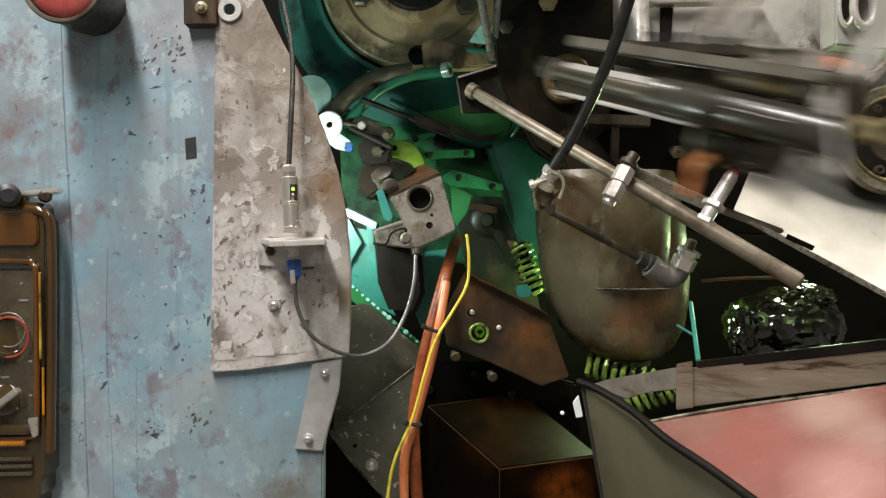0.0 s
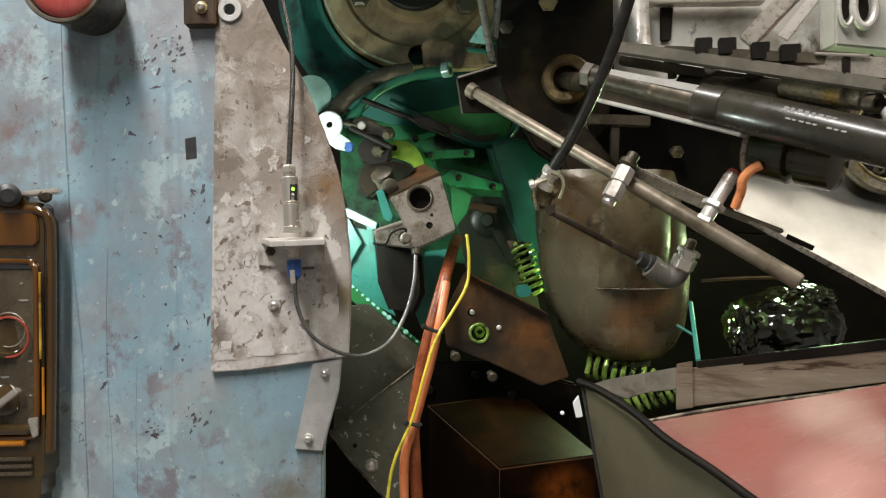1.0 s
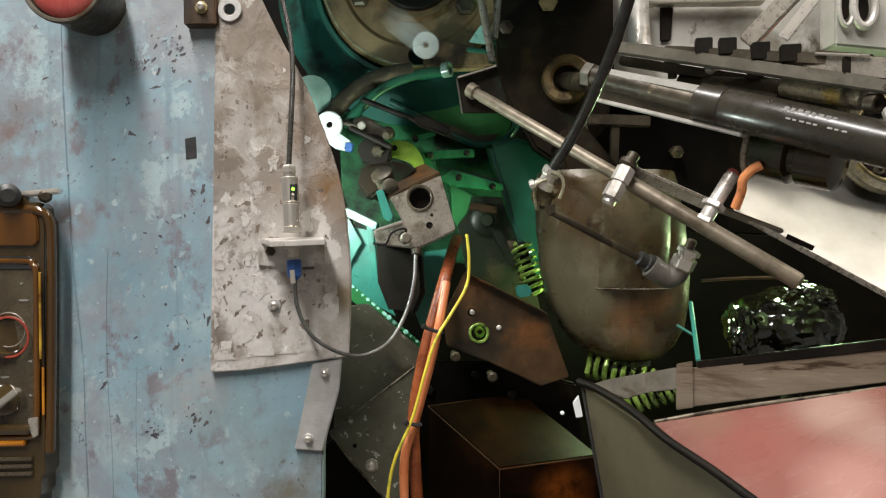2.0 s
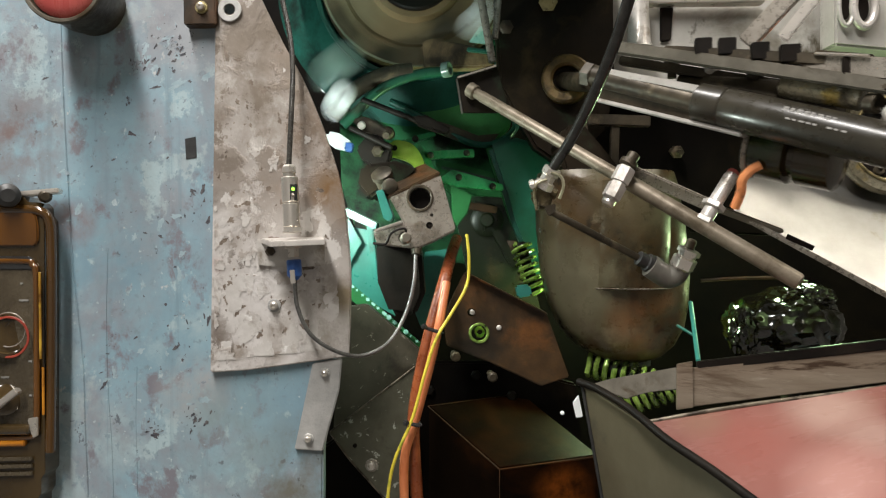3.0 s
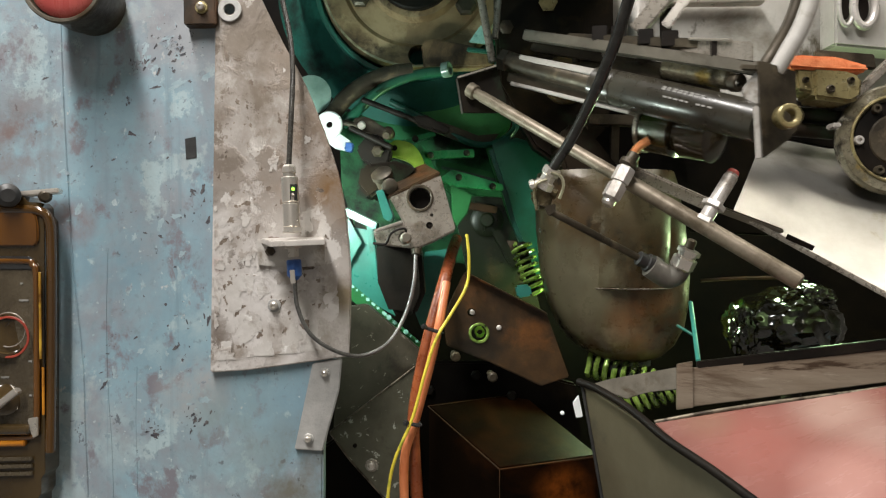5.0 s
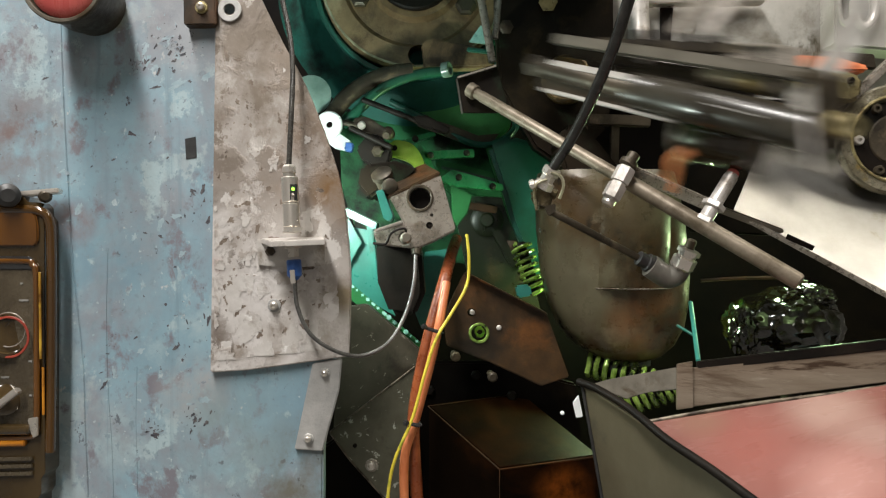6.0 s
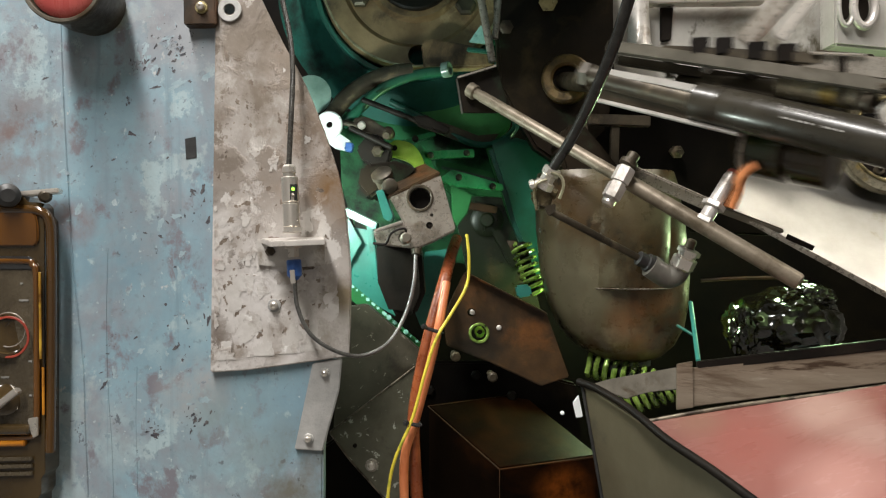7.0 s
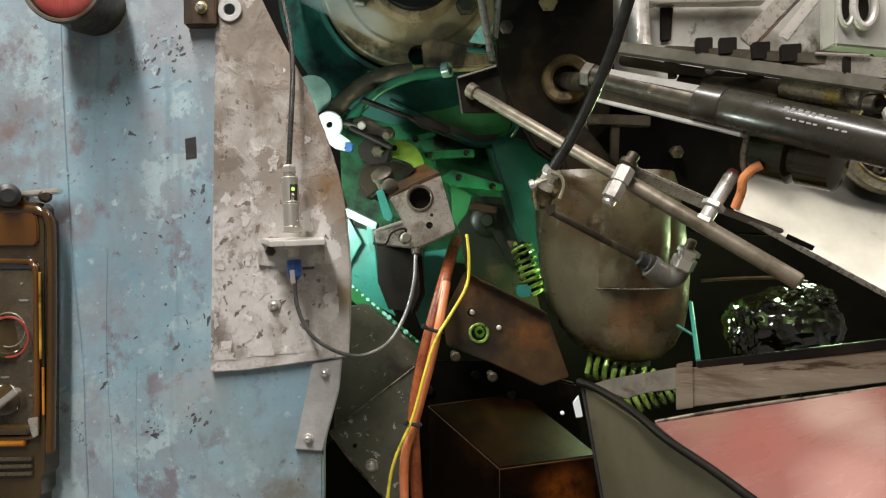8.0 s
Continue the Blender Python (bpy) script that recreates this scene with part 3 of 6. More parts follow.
def fixing_strip():
    t = thing("fixing_strip", (-0.0986, -0.002, 1.0793), "pale grey flat steel strip bolted to the panel's edge", "strip")
    part("strip", slab([(-0.1014, -0.0042, 1.1109), (-0.0785, -0.0042, 1.1153), (-0.0807, -0.0042, 1.0907), (-0.0935, -0.0042, 1.0429), (-0.1154, -0.0042, 1.0442)], (0, 0.004, 0), 0.0008), STRIP, t)
    for x, y in ((0, 0), (1, 1)):
        a = Vector((-0.0917, -0.0042, 1.1039)).lerp(Vector((-0.1044, -0.0042, 1.053)), x)
        bolt_head(t, a, 0.0026, STRIP)


def pilot_lamp():
    t = thing("pilot_lamp", (-0.2721, 0, 1.3906), "red domed pilot lamp in a grey bezel", "pilot lamp")
    b = Vector((-0.2721, -0.055, 1.3906))
    a = b + Vector((0, 0.055, 0))
    part("bezel", turned(a, b, [(0, 0.024), (0.012, 0.024), (0.016, 0.0265), (0.040, 0.0265), (0.049, 0.0293), (0.0525, 0.0288), (0.0525, 0.0265), (0.049, 0.0255)], 40), OILY, t)
    part("bezel_ring", ring(b + Vector((0, 0.0015, 0)), (0, 1, 0), 0.0293, 0.0262, 0.003, 40), DULL, t, "dull grey bezel ring")
    part("lens", turned(a, b, [(0.048, 0.0255), (0.051, 0.024), (0.054, 0.0192), (0.0555, 0.0115), (0.056, 0.0005)], 40), REDLENS, t, "translucent red lens")


def small_bracket():
    t = thing("rust_bracket", (-0.1909, 0, 1.3904), "rusty brown steel bracket block with a slotted screw", "bracket")
    part("bracket_body", slab([(-0.1996, -0.012, 1.4169), (-0.1749, -0.012, 1.4169), (-0.1741, -0.012, 1.3723), (-0.1988, -0.012, 1.3719)], (0, 0.0119, 0), 0.0008), RUST, t)
    bolt_head(t, (-0.1849, -0.012, 1.3849), 0.0032, BRASS)


def tape_patch():
    ob = part("tape_patch", slab([(-0.2017, -0.0006, 1.2861), (-0.1933, -0.0006, 1.2878), (-0.1925, -0.0006, 1.2715), (-0.2008, -0.0006, 1.2702)], (0, 0.0005, 0), 0.0001), RUBBER)
    tagged(ob, "small dark blue-black tape patch stuck to the panel", "tape")


def flake(bm, x, y, z, r, long, lean, seed):
    """One flat fleck with a ragged outline."""
    n = 22
    vs = []
    for i in range(n):
        a = 2 * math.pi * i / n
        w = 1 + 0.8 * noise.noise((math.cos(a) * 1.3 + seed, math.sin(a) * 1.3, 0.3)) + 0.5 * noise.noise((math.cos(a) * 3.5 + seed, math.sin(a) * 3.5, 7))
        u, v = math.cos(a) * r * long * w, math.sin(a) * r * w
        vs.append(bm.verts.new((x + u * math.cos(lean) - v * math.sin(lean), y, z + u * math.sin(lean) + v * math.cos(lean))))
    bm.faces.new(vs)


def fleck_layer(name, spots, seed, small, large, y, material, label):
    rng = random.Random(seed)
    bm = bmesh.new()
    for cx, cz, spread, count, turn in spots:
        for k in range(count):
            r = small + (large - small) * rng.random() ** 4
            flake(bm, cx + rng.gauss(0, spread * 0.45), y - 0.000002 * k, cz + rng.gauss(0, spread * 0.5), r, rng.uniform(1.0, 3.4), turn + rng.gauss(0, 0.5), rng.uniform(0, 60))
    made = bmesh.ops.extrude_face_region(bm, geom=bm.faces[:])
    bmesh.ops.translate(bm, verts=[v for v in made["geom"] if isinstance(v, bmesh.types.BMVert)], vec=(0, 0.0004, 0))
    tagged(part(name, bm, material), label, "paint chips", kind="stuff")


def paint_flakes():
    """Chips where the paint is gone, and pale rims where it lifts."""
    fleck_layer("lifting_paint", [(-0.218, 1.362, 0.034, 26, 0.9), (-0.205, 1.340, 0.034, 18, 0.7), (-0.235, 1.345, 0.016, 18, 1.2), (-0.30, 1.255, 0.03, 20, 0.3), (-0.195, 1.09, 0.03, 18, 0.2), (-0.25, 1.10, 0.05, 20, 1.2), (-0.215, 1.20, 0.05, 26, 1.0), (-0.24, 1.06, 0.03, 16, 1.4)],
                5, 0.0004, 0.0028, -0.00006, LIFTED, "pale lifting flakes of the blue paint")
    fleck_layer("paint_chips", [(-0.214, 1.362, 0.020, 30, 0.8), (-0.236, 1.345, 0.016, 22, 1.0), (-0.20, 1.352, 0.016, 18, 0.6), (-0.193, 1.066, 0.014, 26, 1.0), (-0.225, 1.058, 0.008, 24, 0.2), (-0.25, 1.255, 0.05, 12, 0.1), (-0.26, 1.12, 0.06, 18, 0.7), (-0.20, 1.14, 0.03, 22, 1.2), (-0.34, 1.34, 0.03, 8, 0.4), (-0.315, 1.245, 0.02, 16, 0.6), (-0.22, 1.2, 0.05, 20, 0.2), (-0.188, 1.24, 0.02, 18, 1.3)],
                9, 0.0002, 0.0015, -0.00012, CHIP, "dark chips and scabs in the blue paint")


LIFTED = surface("lifted_pale_paint", (0.26, 0.36, 0.40), (0.36, 0.45, 0.485), 60, 0.38, 0.62, (0.22, 0.25, 0.28), 80, 0.5, 0.62, (0.35, 0.55), 0, 0.3)
CHIP = surface("bare_dark_primer", (0.035, 0.037, 0.05), (0.12, 0.11, 0.11), 300, 0.4, 0.6, None, rough=(0.5, 0.7), bump=0.2)


def control_box():
    t = thing("control_box", (-0.3729, 0, 1.1121), "glossy dark brown control box with amber moulding on the panel", "control box")
    part("body", slab([(-0.4444, -0.022, 1.2396), (-0.3107, -0.022, 1.2396), (-0.3005, -0.022, 1.2268), (-0.2997, -0.022, 1.0259), (-0.3056, -0.022, 1.0165), (-0.3056, -0.022, 0.9791), (-0.4444, -0.022, 0.9791)], (0, 0.0218, 0), 0.005, 0.006), CASE, t)
    part("hood", tube([(-0.3593, -0.022, 1.2294), (-0.3167, -0.022, 1.2298), (-0.3022, -0.022, 1.2277), (-0.2972, -0.021, 1.2209), (-0.2960, -0.02, 1.2004), (-0.2960, -0.02, 1.1150), (-0.2969, -0.02, 1.0467)], 0.0036, 14, 6), HOODAMBER, t, "glossy amber hood edge")
    # coloured rods draw the yellow and orange glints along the rim
    part("inner_glint", rod((-0.3018, -0.026, 1.1827), (-0.3010, -0.026, 1.1176), 0.0009), YELLOWGLASS, t, "yellow strip for a glint on the rim")
    part("inner_glint", rod((-0.3003, -0.024, 1.1113), (-0.2999, -0.024, 1.0753), 0.0010), ORANGEGLASS, t, "orange strip for a glint on the rim")
    # bright steel chip stands in for a glint on the glossy case
    part("glint_chip", slab([(-0.3106, -0.027, 1.0730), (-0.3030, -0.027, 1.0747), (-0.3030, -0.027, 1.0603), (-0.3064, -0.027, 1.0586), (-0.3089, -0.027, 1.0645)], (0, 0.003, 0), 0.0006), STEEL, t)
    part("window_rim", tube([(-0.4344, -0.0235, 1.1907), (-0.375, -0.0235, 1.1907), (-0.3156, -0.0235, 1.1907), (-0.308, -0.024, 1.1877), (-0.3054, -0.024, 1.1792), (-0.305, -0.024, 1.1241), (-0.305, -0.024, 1.0732), (-0.3071, -0.024, 1.063), (-0.3139, -0.024, 1.0587), (-0.375, -0.024, 1.0583), (-0.4344, -0.024, 1.0583)], 0.0024, 12, 5), AMBER, t, "amber translucent window rim")
    part("face", slab([(-0.4313, -0.0236, 1.1877), (-0.3073, -0.0236, 1.1877), (-0.3073, -0.0236, 1.0603), (-0.4313, -0.0236, 1.0603)], (0, 0.0018, 0), 0.0002), FACE, t, "brown instrument face")
    part("top_band", slab([(-0.4382, -0.0245, 1.2318), (-0.3153, -0.0245, 1.2318), (-0.3085, -0.0245, 1.2292), (-0.3051, -0.0245, 1.2242), (-0.3039, -0.0245, 1.2174), (-0.3039, -0.0245, 1.2055), (-0.3068, -0.0245, 1.2021), (-0.4382, -0.0245, 1.2021)], (0, 0.004, 0), 0.001), AMBER, t, "amber translucent top band")
    part("window_shade", slab([(-0.4305, -0.0246, 1.1945), (-0.311, -0.0246, 1.1945), (-0.3068, -0.0246, 1.1911), (-0.3068, -0.0246, 1.1843), (-0.4305, -0.0246, 1.186)], (0, 0.003, 0), 0.0006), RUBBER, t, "black window shade")
    part("lower_bar", rod((-0.4159, -0.026, 1.0643), (-0.3086, -0.026, 1.0652), 0.0042), CASE, t)
    part("lower_trim", rod((-0.4174, -0.024, 1.0528), (-0.313, -0.024, 1.0545), 0.0026), ORANGEGLASS, t, "orange translucent trim")
    # orange rod draws the glint down the case's edge
    part("side_glint_strip", rod((-0.3033, -0.01, 1.1135), (-0.3041, -0.01, 1.0484), 0.0022), ORANGEGLASS, t, "orange strip for a glint on the case edge")
    dial = part("dial", turned((-0.3268, -0.0236, 1.1346), (-0.3175, -0.04, 1.1365), [(0, 0.0171), (0.004, 0.0162), (0.005, 0.0132), (0.0035, 0.0124), (0.0035, 0.001)], 32), CASE, t, "round dark dial")
    part("dial_ring", ring((-0.3236, -0.0294, 1.1344), (0, 1, 0), 0.0158, 0.0141, 0.001), REDDARK, dial, "thin dark red ring")
    part("dial_bezel", ring((-0.3239, -0.0288, 1.1398), (0, 1, 0), 0.0132, 0.0124, 0.001), GREY, dial, "thin steel bezel")
    knob = part("selector_knob", turned((-0.3294, -0.0236, 1.0867), (-0.32, -0.04, 1.0899), [(0, 0.012), (0.005, 0.0115), (0.007, 0.0085), (0.007, 0.001)], 28), CASE, t)
    part("knob_grip", beam((-0.3324, -0.033, 1.081), (-0.3136, -0.033, 1.096), 0.005, 0.007, (0, 1, 0), 0.001), STEEL, knob, "bright steel grip bar")
    for k in range(3):
        part("vent_rib", beam(Vector((-0.4177, -0.0236, 1.04)) - Vector((0, 0, 0.0056 * k)), Vector((-0.3082, -0.0236, 1.0425)) - Vector((0, 0, 0.0056 * k)), 0.003, 0.0022, (0, 1, 0), 0.0005), FACE, t)
    for p, w in (((-0.3174, -0.0238, 1.1741), 0.002), ((-0.3182, -0.0238, 1.1614), 0.007), ((-0.3115, -0.0238, 1.1156), 0.003), ((-0.3318, -0.0238, 1.1037), 0.006), ((-0.3106, -0.0238, 1.0901), 0.002)):
        part("marking", beam(p, Vector(p) + Vector((w, 0, 0)), 0.0006, 0.0014, (0, 0, 1), 0), PRINT, t, "pale printed marking")
    part("latch_bar", beam((-0.3232, -0.018, 1.2411), (-0.2927, -0.012, 1.2446), 0.012, 0.004), STEEL, t)
    part("latch_knob", turned((-0.3346, -0.01, 1.2413), (-0.3175, -0.04, 1.2392), [(0, 0.009), (0.02, 0.009), (0.027, 0.0085), (0.03, 0.005)], 20), RUBBER, t)
    part("latch_screw", turned((-0.3069, -0.008, 1.2405), (-0.2955, -0.03, 1.239), [(0, 0.005), (0.012, 0.005), (0.014, 0.003)], 12), OILY, t)


ORANGEGLASS = surface("orange_trim_and_glint_plastic", (0.40, 0.13, 0.01), (0.58, 0.24, 0.02), 14, 0.4, 0.6, (0.10, 0.03, 0.006), 12, 0.54, 0.66, rough=(0.1, 0.2), bump=0.04, coat=0.5)
YELLOWGLASS = surface("yellow_glint_plastic", (0.30, 0.15, 0.015), (0.55, 0.34, 0.04), 40, 0.4, 0.6, (0.10, 0.04, 0.006), 30, 0.5, 0.62, rough=(0.08, 0.18), bump=0.04, coat=0.6)
HOODAMBER = surface("dark_amber_gloss_plastic", (0.028, 0.014, 0.004), (0.085, 0.038, 0.007), 7, 0.38, 0.64, None, rough=(0.05, 0.1), bump=0.02, detail=1, coat=1.0)
REDDARK = surface("dark_red_enamel", (0.22, 0.03, 0.018), (0.32, 0.05, 0.03), 40, 0.4, 0.6, None, rough=(0.3, 0.5), bump=0.05)


def photo_sensor():
    t = thing("photo_sensor", (-0.1117, -0.03, 1.2004), "nickel-plated tubular photo sensor in an angle bracket with blue plug", "sensor")
    r = 0.0063
    a, b = Vector((-0.1146, -0.03, 1.2625)), Vector((-0.1104, -0.03, 1.1836))
    d = (b - a).normalized()
    s = 0.0004
    part("gland_nut", joined(turned(a, b, [(0, r * 0.6), (s * 4, r * 0.86), (s * 14, r * 0.92), (s * 16, r * 0.7)], 6), turned(a + d * s * 15, b, [(0, r * 0.72), (s * 8, r * 0.72)], 20)), STEEL, t)
    body = part("barrel", turned(a + d * s * 22, b, [(0, r * 0.85), (s * 2, r), (s * 46, r), (s * 48, r * 0.86), (s * 50, r * 0.86), (s * 51, r), (s * 92, r), (s * 94, r * 0.9)], 28), STEEL, t)
    c = a + d * s * 52
    front = Vector((0.0038, -r * 0.86, 0))
    win = part("window", slab([c + front + Vector(v) for v in ((-s * 8, -r * 0.2, s * 16), (s * 5, r * 0.2, s * 16), (s * 5, r * 0.2, -s * 16), (-s * 8, -r * 0.2, -s * 16))], (0, 0.004, 0), 0.0005), RUBBER, body, "black indicator window")
    for mat_, dz in ((LED_GREEN, 6), (GREY, -6)):
        q = c + front + Vector((-s * 1.5, 0.0, s * dz))
        part("indicator", turned(q, q + Vector((0, -1, 0)), [(0, s * 3.4), (0.0006, s * 3), (0.001, s * 1)], 10), mat_, body)
    # angle bracket: shelf on edge, foot on the plate
    br = part("angle_bracket", joined(
        slab([(-0.1438, -0.0065, 1.2074), (-0.0913, -0.0065, 1.2092), (-0.0913, -0.0065, 1.1873), (-0.1154, -0.0065, 1.1856), (-0.1425, -0.0065, 1.1873)], (0, -0.003, 0), 0.0005),
        slab([(-0.1227, -0.052, 1.2052), (-0.0843, -0.052, 1.2069), (-0.0924, -0.008, 1.2096), (-0.1404, -0.008, 1.2083)], (0, 0, -0.004), 0.0005)), PALESTEEL, t, "worn steel angle bracket")
    part("lock_nut", turned(a + d * s * 116, b, [(0, r * 1.15), (s * 9, r * 1.25), (s * 10, r)], 6), STEEL, t)
    part("lock_nut", turned(a + d * s * 146, b, [(0, r), (s * 3, r * 1.1), (s * 9, r * 1.1), (s * 10, r * 0.7), (s * 25, r * 0.72), (s * 26, r * 0.6)], 6), STEEL, t)
    e = a + d * s * 176
    plug = part("plug", turned(e, e + d, [(0, r * 0.75), (s * 2, r * 0.88), (s * 30, r * 0.88), (s * 34, r * 0.6), (s * 38, r * 0.4)], 16), BLUEPLASTIC, t, "blue plastic plug")
    part("plug_clip", beam(Vector((-0.1099, -0.041, 1.1848)), Vector((-0.1091, -0.041, 1.1749)), 0.0035, 0.002, (0, 1, 0), 0.0003), STEEL, plug)
    part("cable", tube([*[(-0.1273, -0.012, 1.4083), (-0.1217, -0.014, 1.386), (-0.1157, -0.018, 1.359), (-0.1132, -0.022, 1.3324), (-0.1133, -0.028, 1.2973)], a + d * s * 2], 0.0020, 12, 8), CABLEGREY, t, "dark grey rubber cable")
    part("plug_lead", tube([e + d * s * 34, *[(-0.1079, -0.03, 1.1563), (-0.0981, -0.026, 1.1353), (-0.0793, -0.015, 1.1212), (-0.0614, 0, 1.1169), (-0.0435, 0.015, 1.1253), (-0.0315, 0.03, 1.1448), (-0.0245, 0.04, 1.1698), (-0.0229, 0.048, 1.1948)]], 0.0016, 12, 8), HOSE, t, "grey rubber lead")
    part("foot_screw", turned((-0.1332, -0.009, 1.1983), (-0.1307, -0.02, 1.1983), [(0, 0.004), (0.003, 0.004), (0.0045, 0.003)], 6), OILY, t)


cover_plate()
fixing_strip()
pilot_lamp()
small_bracket()
tape_patch()
paint_flakes()
control_box()
photo_sensor()


# ---- inside the machine, behind the panel's edge ----
def clamp_block():
    t = thing("clamp_block", (-0.0211, 0.05, 1.234), "worn grey steel clamp block with a large bore", "clamp block")
    front = [(-0.046, 0.05, 1.2445), (-0.0024, 0.05, 1.2637), (0.011, 0.05, 1.2158), (-0.0077, 0.05, 1.2062), (-0.022, 0.05, 1.2), (-0.0555, 0.05, 1.2034), (-0.0594, 0.05, 1.2148), (-0.0345, 0.05, 1.2235)]
    body = slab(front, (0, 0.05, 0), 0.0014)
    hole = Vector((-0.0196, 0.05, 1.2431))
    body = bored(body, turned(hole + Vector((0, -0.01, 0)), hole, [(0, 0.0091), (0.04, 0.0091)], 28),
                 rod(Vector((-0.0114, 0.045, 1.2199)), Vector((-0.0119, 0.075, 1.2209)), 0.0029), rod((-0.0095, 0.045, 1.2285), (-0.0097, 0.06, 1.2292), 0.0014),
                 rod((-0.0323, 0.045, 1.2095), (-0.0336, 0.07, 1.2099), 0.0053))
    part("body", body, GREY, t)
    part("bush", ring(hole + Vector((0, -0.0015, 0)), (0, 1, 0), 0.0116, 0.0094, 0.003), OILY, t, "dark bore rim")
    # black disc inside the bore stands for the shade down there
    part("bore_shade", turned(hole + Vector((0, 0.012, 0)), hole + Vector((0, 0.03, 0)), [(0, 0.0088), (0.004, 0.0088)], 28), BLACKSTEEL, t, "black disc for the shade in the bore")
    part("stud", rod((-0.0324, 0.048, 1.2086), (-0.0305, 0.039, 1.2095), 0.0046), DARKBAR, t)
    part("lead_socket", turned((-0.023, 0.052, 1.1947), (-0.0224, 0.06, 1.2078), [(0, 0.0034), (0.004, 0.0048), (0.012, 0.0053)], 16), OILY, t)
    part("teal_shim", slab([(-0.0569, 0.049, 1.2492), (-0.0507, 0.049, 1.2502), (-0.0421, 0.049, 1.2272), (-0.0449, 0.049, 1.2234), (-0.0502, 0.049, 1.2253)], (0, 0.03, 0), 0.0008), TEAL, t, "pale teal painted shim")
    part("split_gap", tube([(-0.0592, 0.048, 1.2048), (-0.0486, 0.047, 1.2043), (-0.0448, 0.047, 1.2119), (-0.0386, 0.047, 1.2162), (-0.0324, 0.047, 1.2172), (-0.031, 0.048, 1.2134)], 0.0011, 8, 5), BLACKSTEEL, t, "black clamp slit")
    part("split_bar", beam((-0.0579, 0.044, 1.2147), (-0.0345, 0.05, 1.223), 0.004, 0.003), STEEL, t)
    part("block_top", slab([(-0.0455, 0.0505, 1.2455), (-0.0024, 0.0505, 1.2656), (-0.0161, 0.085, 1.2767), (-0.0666, 0.085, 1.2555)], (0, 0.001, -0.004), 0.0008), RUST, t, "oily brown block top")
    # the dark arm that carries it
    part("arm", slab([(-0.071, 0.07, 1.2735), (-0.0414, 0.07, 1.2775), (-0.0207, 0.07, 1.2696), (-0.0414, 0.07, 1.2474), (-0.0553, 0.07, 1.2498), (-0.0651, 0.07, 1.2439), (-0.075, 0.07, 1.2548)], (0, 0.06, 0), 0.003), FRAMEBLACK, t)
    part("arm_boss", turned((-0.0477, 0.075, 1.2512), (-0.0544, 0.06, 1.2685), [(0, 0.008), (0.014, 0.008), (0.016, 0.0095), (0.02, 0.0095), (0.021, 0.007)], 20), OILY, t)
    part("arm_stem", slab([(-0.06, 0.085, 1.2055), (-0.0197, 0.085, 1.2025), (-0.0161, 0.085, 1.1601), (-0.0247, 0.085, 1.14), (-0.0474, 0.085, 1.142), (-0.0585, 0.085, 1.1702)], (0, 0.05, 0), 0.004), BLACKSTEEL, t)
    part("cap_screw", turned((-0.0457, 0.06, 1.2539), (-0.045, 0.05, 1.2531), [(0, 0.007), (0.008, 0.007), (0.009, 0.005)], 12), OILY, t)


def teal_frame():
    t = thing("guard_rails", (-0.0596, 0.11, 1.1796), "teal painted steel guard frame inside the machine", "guard frame")
    part("rail", beam((-0.0944, 0.145, 1.2368), (-0.0632, 0.14, 1.2213), 0.012, 0.007), TEAL, t)
    part("post", beam((-0.0708, 0.145, 1.2225), (-0.0647, 0.145, 1.1676), 0.006, 0.012, (0, 1, 0)), TEAL, t)
    part("gusset", slab([(-0.0934, 0.155, 1.2311), (-0.0801, 0.155, 1.2061), (-0.0901, 0.155, 1.1883), (-0.0956, 0.155, 1.1839)], (0, 0.003, 0), 0.0004), TEAL, t)
    part("web_plate", slab([(-0.0969, 0.165, 1.2231), (-0.0676, 0.165, 1.2175), (-0.0631, 0.165, 1.1639), (-0.0473, 0.165, 1.133), (-0.0868, 0.165, 1.1555), (-0.0969, 0.165, 1.1668)], (0, 0.004, 0), 0.0006), TEAL, t)
    part("leg_plate", slab([(-0.0178, 0.155, 1.1972), (0.0089, 0.155, 1.2006), (-0.0044, 0.155, 1.1422), (-0.0217, 0.155, 1.1227), (-0.0272, 0.155, 1.1361)], (0, 0.004, 0), 0.0006), TEAL, t)
    rng = random.Random(8)
    first, last = Vector((-0.0886, 0.125, 1.1674)), Vector((-0.0224, 0.125, 1.1108))
    for k in range(13):
        a = first.lerp(last, (k + rng.uniform(0, 0.3)) / 13)
        b = first.lerp(last, (k + rng.uniform(0.6, 1.0)) / 13)
        part("chain_link", beam(a, b, 0.003, rng.uniform(0.002, 0.0045)), PALETEAL, t, "pale teal chain link")
    part("chain_guide", beam((-0.0927, 0.132, 1.1639), (-0.0194, 0.132, 1.1014), 0.003, 0.012), GREEN, t)


